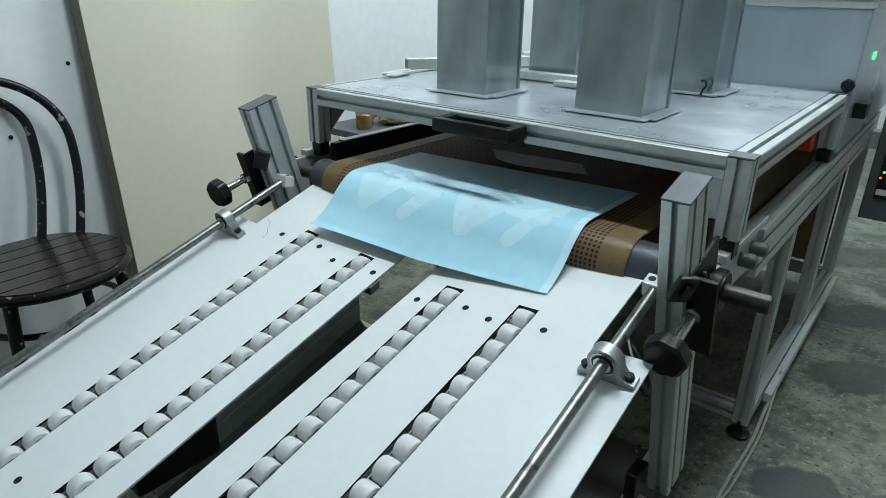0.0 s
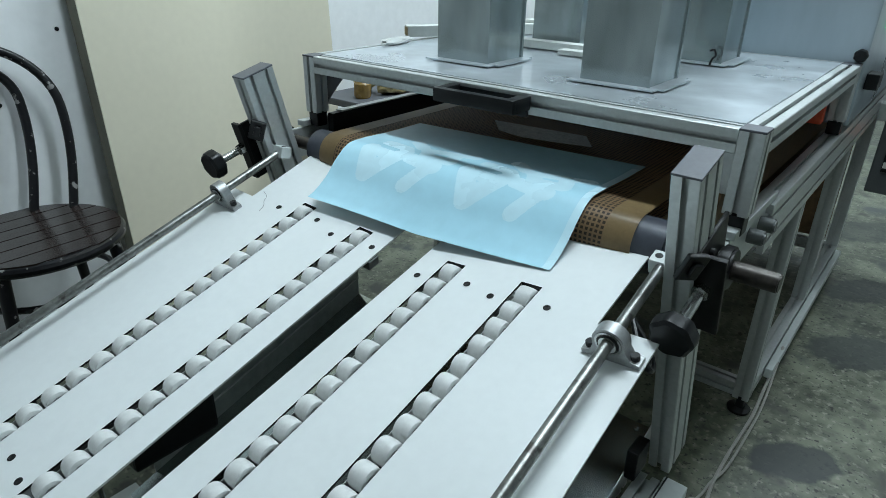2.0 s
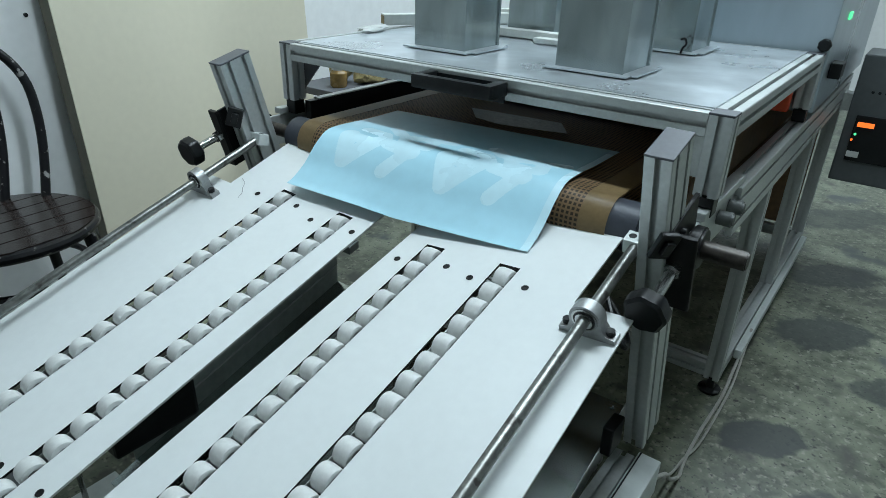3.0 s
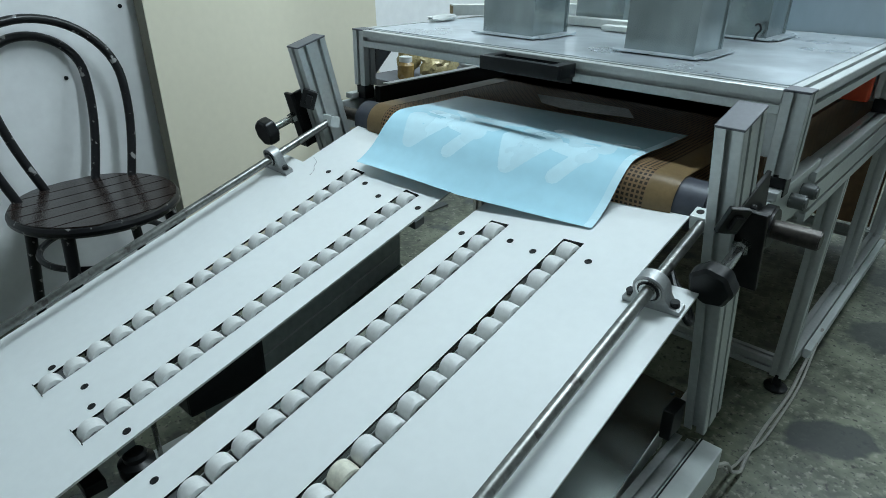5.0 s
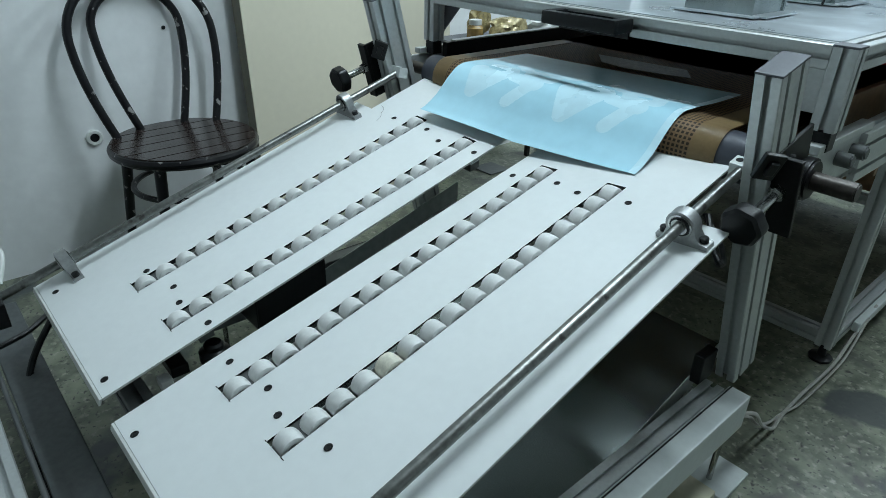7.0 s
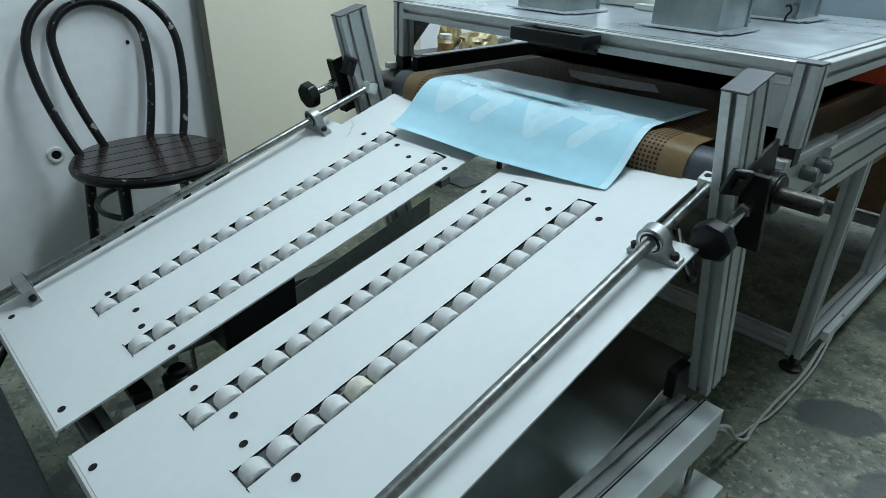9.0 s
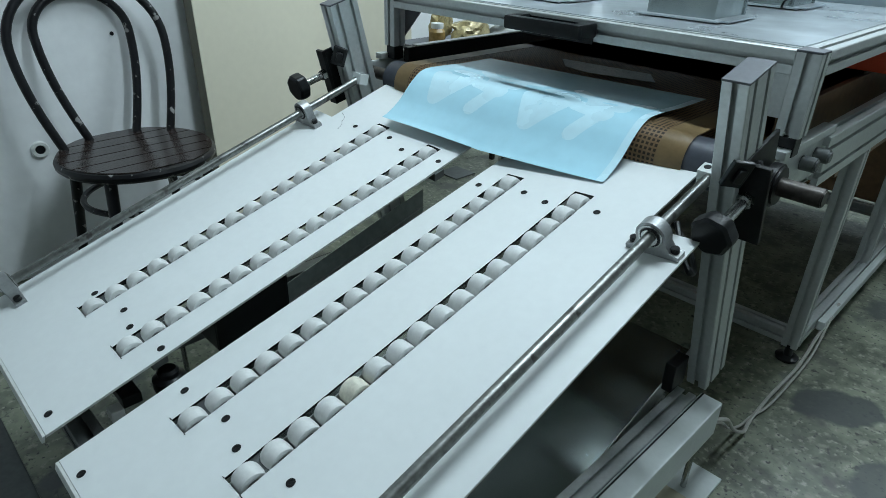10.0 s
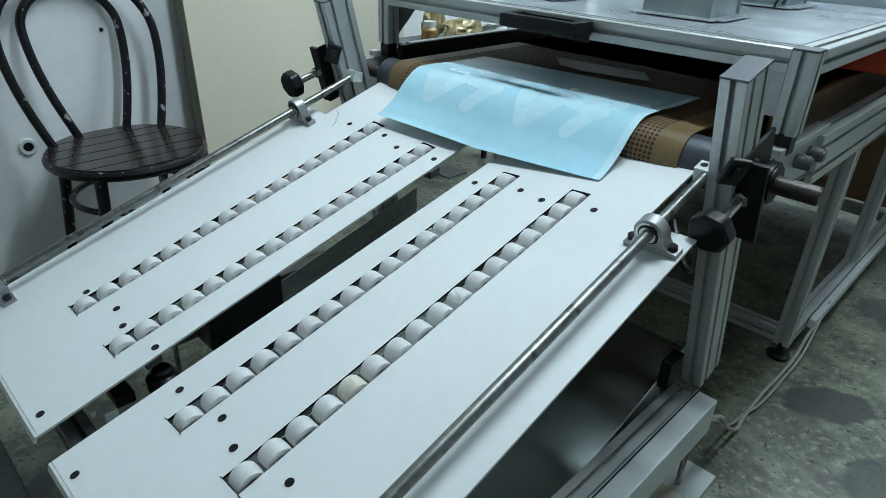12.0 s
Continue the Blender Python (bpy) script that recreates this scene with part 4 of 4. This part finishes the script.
# ---- printed sheet ----


# strokes of the print in one repeat: start, end, half width (across, along)
STROKES = (
    ((0.04, 0.44), (0.16, 0.61), 0.042), ((0.36, 0.46), (0.16, 0.61), 0.042), ((0.08, 0.45), (0.34, 0.47), 0.030),
    ((0.10, 0.33), (0.34, 0.36), 0.030), ((0.28, 0.22), (0.44, 0.30), 0.030), ((0.34, 0.36), (0.42, 0.42), 0.030),
    ((0.50, 0.45), (0.78, 0.48), 0.034), ((0.74, 0.48), (0.60, 0.62), 0.034),
    ((0.52, 0.32), (0.96, 0.27), 0.030), ((0.54, 0.33), (0.60, 0.40), 0.030), ((0.60, 0.40), (0.86, 0.41), 0.030), ((0.86, 0.41), (0.80, 0.29), 0.030))


def printed(u, v):
    """Whether the white print covers this spot of the sheet: two repeats side by side, and a bare right rim."""
    if u > 0.972:
        return True
    for start in (0.09, 0.53):
        g = (u - start) / 0.42
        for (a, b), (c, d), wide in STROKES:
            ex, ey = (c - a) * 0.24, (d - b) * 0.40
            px, py = (g - a) * 0.24, (v - 0.15 - b) * 0.40
            k = max(0.0, min(1.0, (px * ex + py * ey) / (ex * ex + ey * ey)))
            if math.hypot(px - k * ex, py - k * ey) < wide * 0.50:
                return True
    return False


def transfer_sheet():
    thing = empty("transfer_sheet", "pale blue printed film sheet curling out over the roller", "sheet")
    ln = smooth_line([(0.150, 0.7285, 0), (0.05, 0.7285, 0), (-0.04, 0.7315, 0), (-0.085, 0.7275, 0), (-0.120, 0.704, 0), (-0.155, 0.668, 0), (-0.187, 0.645, 0), (-0.207, 0.636, 0)], 40)
    dist = [0.0]
    for p, q in zip(ln, ln[1:]):
        dist.append(dist[-1] + (q - p).length)
    n = 320

    def place(u, k, lift):
        p = ln[k]
        x = -0.752 + 0.555 * u
        y = p.x + 0.045 * (u - 0.5)
        z = p.y + lift
        f = max(0.0, min(1.0, (-0.06 - p.x) / 0.15))
        z += f * (0.012 * (2 * abs(u - 0.5)) - 0.008 + 0.002 * math.sin(5 * u))
        return Vector((x, y, z))

    bm = bmesh.new()
    g = [[bm.verts.new(place(i / n, k, 0)) for i in range(n + 1)] for k in range(len(ln))]
    for k in range(len(ln) - 1):
        for i in range(n):
            f = bm.faces.new((g[k][i], g[k][i + 1], g[k + 1][i + 1], g[k + 1][i]))
            f.material_index = 1 if printed((i + 0.5) / n, (dist[k] + dist[k + 1]) / (2 * dist[-1])) else 0
    part("film", bm, (M_FILM, M_PRINT), thing, "", True)
    return thing


transfer_sheet()

# ---- cables and clutter ----
cable = tagged(link("floor_cable", sweep(smooth_line([(0.052, -0.075, 0.185), (0.062, 0.0, 0.15), (0.060, 0.08, 0.07), (0.062, 0.16, 0.012), (0.058, 0.20, 0.008), (0.055, 0.25, 0.008), (0.055, 0.36, 0.010), (0.06, 0.52, 0.012), (0.058, 0.64, 0.05), (0.055, 0.80, 0.085)]), 0.0042, 8), M_CABLE), "grey cable pair drooping from beam to floor", "cable")
cable2 = tagged(link("floor_cable", sweep(smooth_line([(0.050, -0.075, 0.180), (0.05, 0.02, 0.12), (0.046, 0.10, 0.05), (0.048, 0.18, 0.010), (0.052, 0.23, 0.008), (0.066, 0.30, 0.009), (0.07, 0.44, 0.010), (0.07, 0.58, 0.02), (0.062, 0.72, 0.08)]), 0.0032, 8), M_CABLE), "grey cable pair drooping from beam to floor", "cable")
trunk = tagged(link("cable_trunk", box((0.042, 0.66, 0.055), (0.062, 1.66, 0.085), 0.004), M_PLATE), "pale plastic cable trunking along the base rail", "trunking")
loop = tagged(link("black_hose", sweep(smooth_line([(-0.06, -0.16, 0.60), (-0.02, -0.21, 0.575), (0.005, -0.23, 0.56), (0.0, -0.20, 0.55), (-0.03, -0.16, 0.56), (-0.08, -0.13, 0.585)]), 0.005, 8), M_BLACK), "black air hose looped under the table corner", "hose")
white_cable = tagged(link("white_cable", sweep(smooth_line([(-0.945, -1.10, 0.40), (-0.99, -1.08, 0.44), (-1.05, -1.10, 0.45), (-1.10, -1.16, 0.41), (-1.11, -1.20, 0.34), (-1.08, -1.22, 0.25)]), 0.006, 8), M_PAPER), "white cable curling beside the rod end", "cable")
lead = tagged(link("black_cable", sweep(smooth_line([(-1.30, -0.92, 0.02), (-1.16, -0.98, 0.16), (-1.06, -1.02, 0.245), (-1.0, -1.08, 0.25), (-0.97, -1.16, 0.245), (-0.90, -1.22, 0.235), (-0.78, -1.24, 0.225), (-0.60, -1.24, 0.05), (-0.5, -1.25, 0.012)]), 0.006, 8), M_BLACK), "black cable tied along the table front", "cable")
hose = tagged(link("black_hose", sweep(smooth_line([(-0.97, -1.02, 0.30), (-0.93, -1.10, 0.20), (-0.80, -1.14, 0.10), (-0.6, -1.15, 0.03), (-0.4, -1.17, 0.012)]), 0.007, 8), M_BLACK), "black cable hanging below the table front", "cable")



def crumpled(name, label, category, centre, size, material, seed):
    """A crumpled bag or wad of foil."""
    bm = bmesh.new()
    bmesh.ops.create_icosphere(bm, subdivisions=3, radius=1.0)
    for v in bm.verts:
        p = v.co.copy()
        k = 0.78 + 0.35 * noise.noise(p * 1.6 + Vector((seed, 0, 0))) + 0.16 * noise.noise(p * 4.5 + Vector((0, seed, 0)))
        v.co = Vector((p.x * size[0] * k, p.y * size[1] * k, max(p.z * size[2] * k, -size[2] * 0.7)))
    bmesh.ops.translate(bm, verts=bm.verts, vec=Vector(centre) + Vector((0, 0, size[2] * 0.7)))
    return tagged(link(name, bm, material, None, "", True), label, category)


stand = empty("side_shelf", "dark grey low open shelf on thin legs", "shelf")
stand.matrix_world = pose(-1.45, 0.835, 0)
part("shelf_board", box((-0.15, -0.315, 0.590), (0.15, 0.315, 0.615), 0.003), M_CAP, stand)
for lx, ly in ((-0.138, -0.30), (-0.138, 0.30), (0.138, 0.30)):
    part("leg", box((lx - 0.01, ly - 0.01, 0.0), (lx + 0.01, ly + 0.01, 0.590), 0.001), M_BLACK_STEEL_SHADE, stand)
tagged(link("floor_plate", box((-1.62, 0.80, 0.0), (-1.50, 0.92, 0.006), 0.001), M_ALU_DARK), "dull square plate lying on the terrazzo floor", "plate")
jar = empty("glass_jar", "amber glass jar with white lid on a shelf", "jar")
jar.matrix_world = pose(-1.44, 0.60, 0.615)
part("glass", turned([(0.026, 0), (0.031, 0.008), (0.031, 0.05), (0.022, 0.062)], 20), M_AMBER, jar, "", True)
part("lid", turned([(0.024, 0.062), (0.024, 0.08)], 20), M_PAPER, jar, "white lid")
crumpled("foil_wad", "crumpled gold foil heap on the low shelf", "foil", (-1.42, 0.76, 0.615), (0.07, 0.12, 0.055), M_FOIL, 3)
crumpled("plastic_bag", "crumpled white plastic bag on the low shelf", "bag", (-1.40, 0.95, 0.615), (0.08, 0.09, 0.05), M_PAPER, 9)
crumpled("foil_wad", "small crumpled gold foil beside the jar", "foil", (-1.50, 0.68, 0.615), (0.05, 0.06, 0.08), M_FOIL, 5)
crumpled("plastic_wrap", "crumpled clear plastic wrap on the hood edge", "plastic wrap", (-0.975, 0.29, TOP + 0.003), (0.022, 0.075, 0.011), M_PAPER, 7)
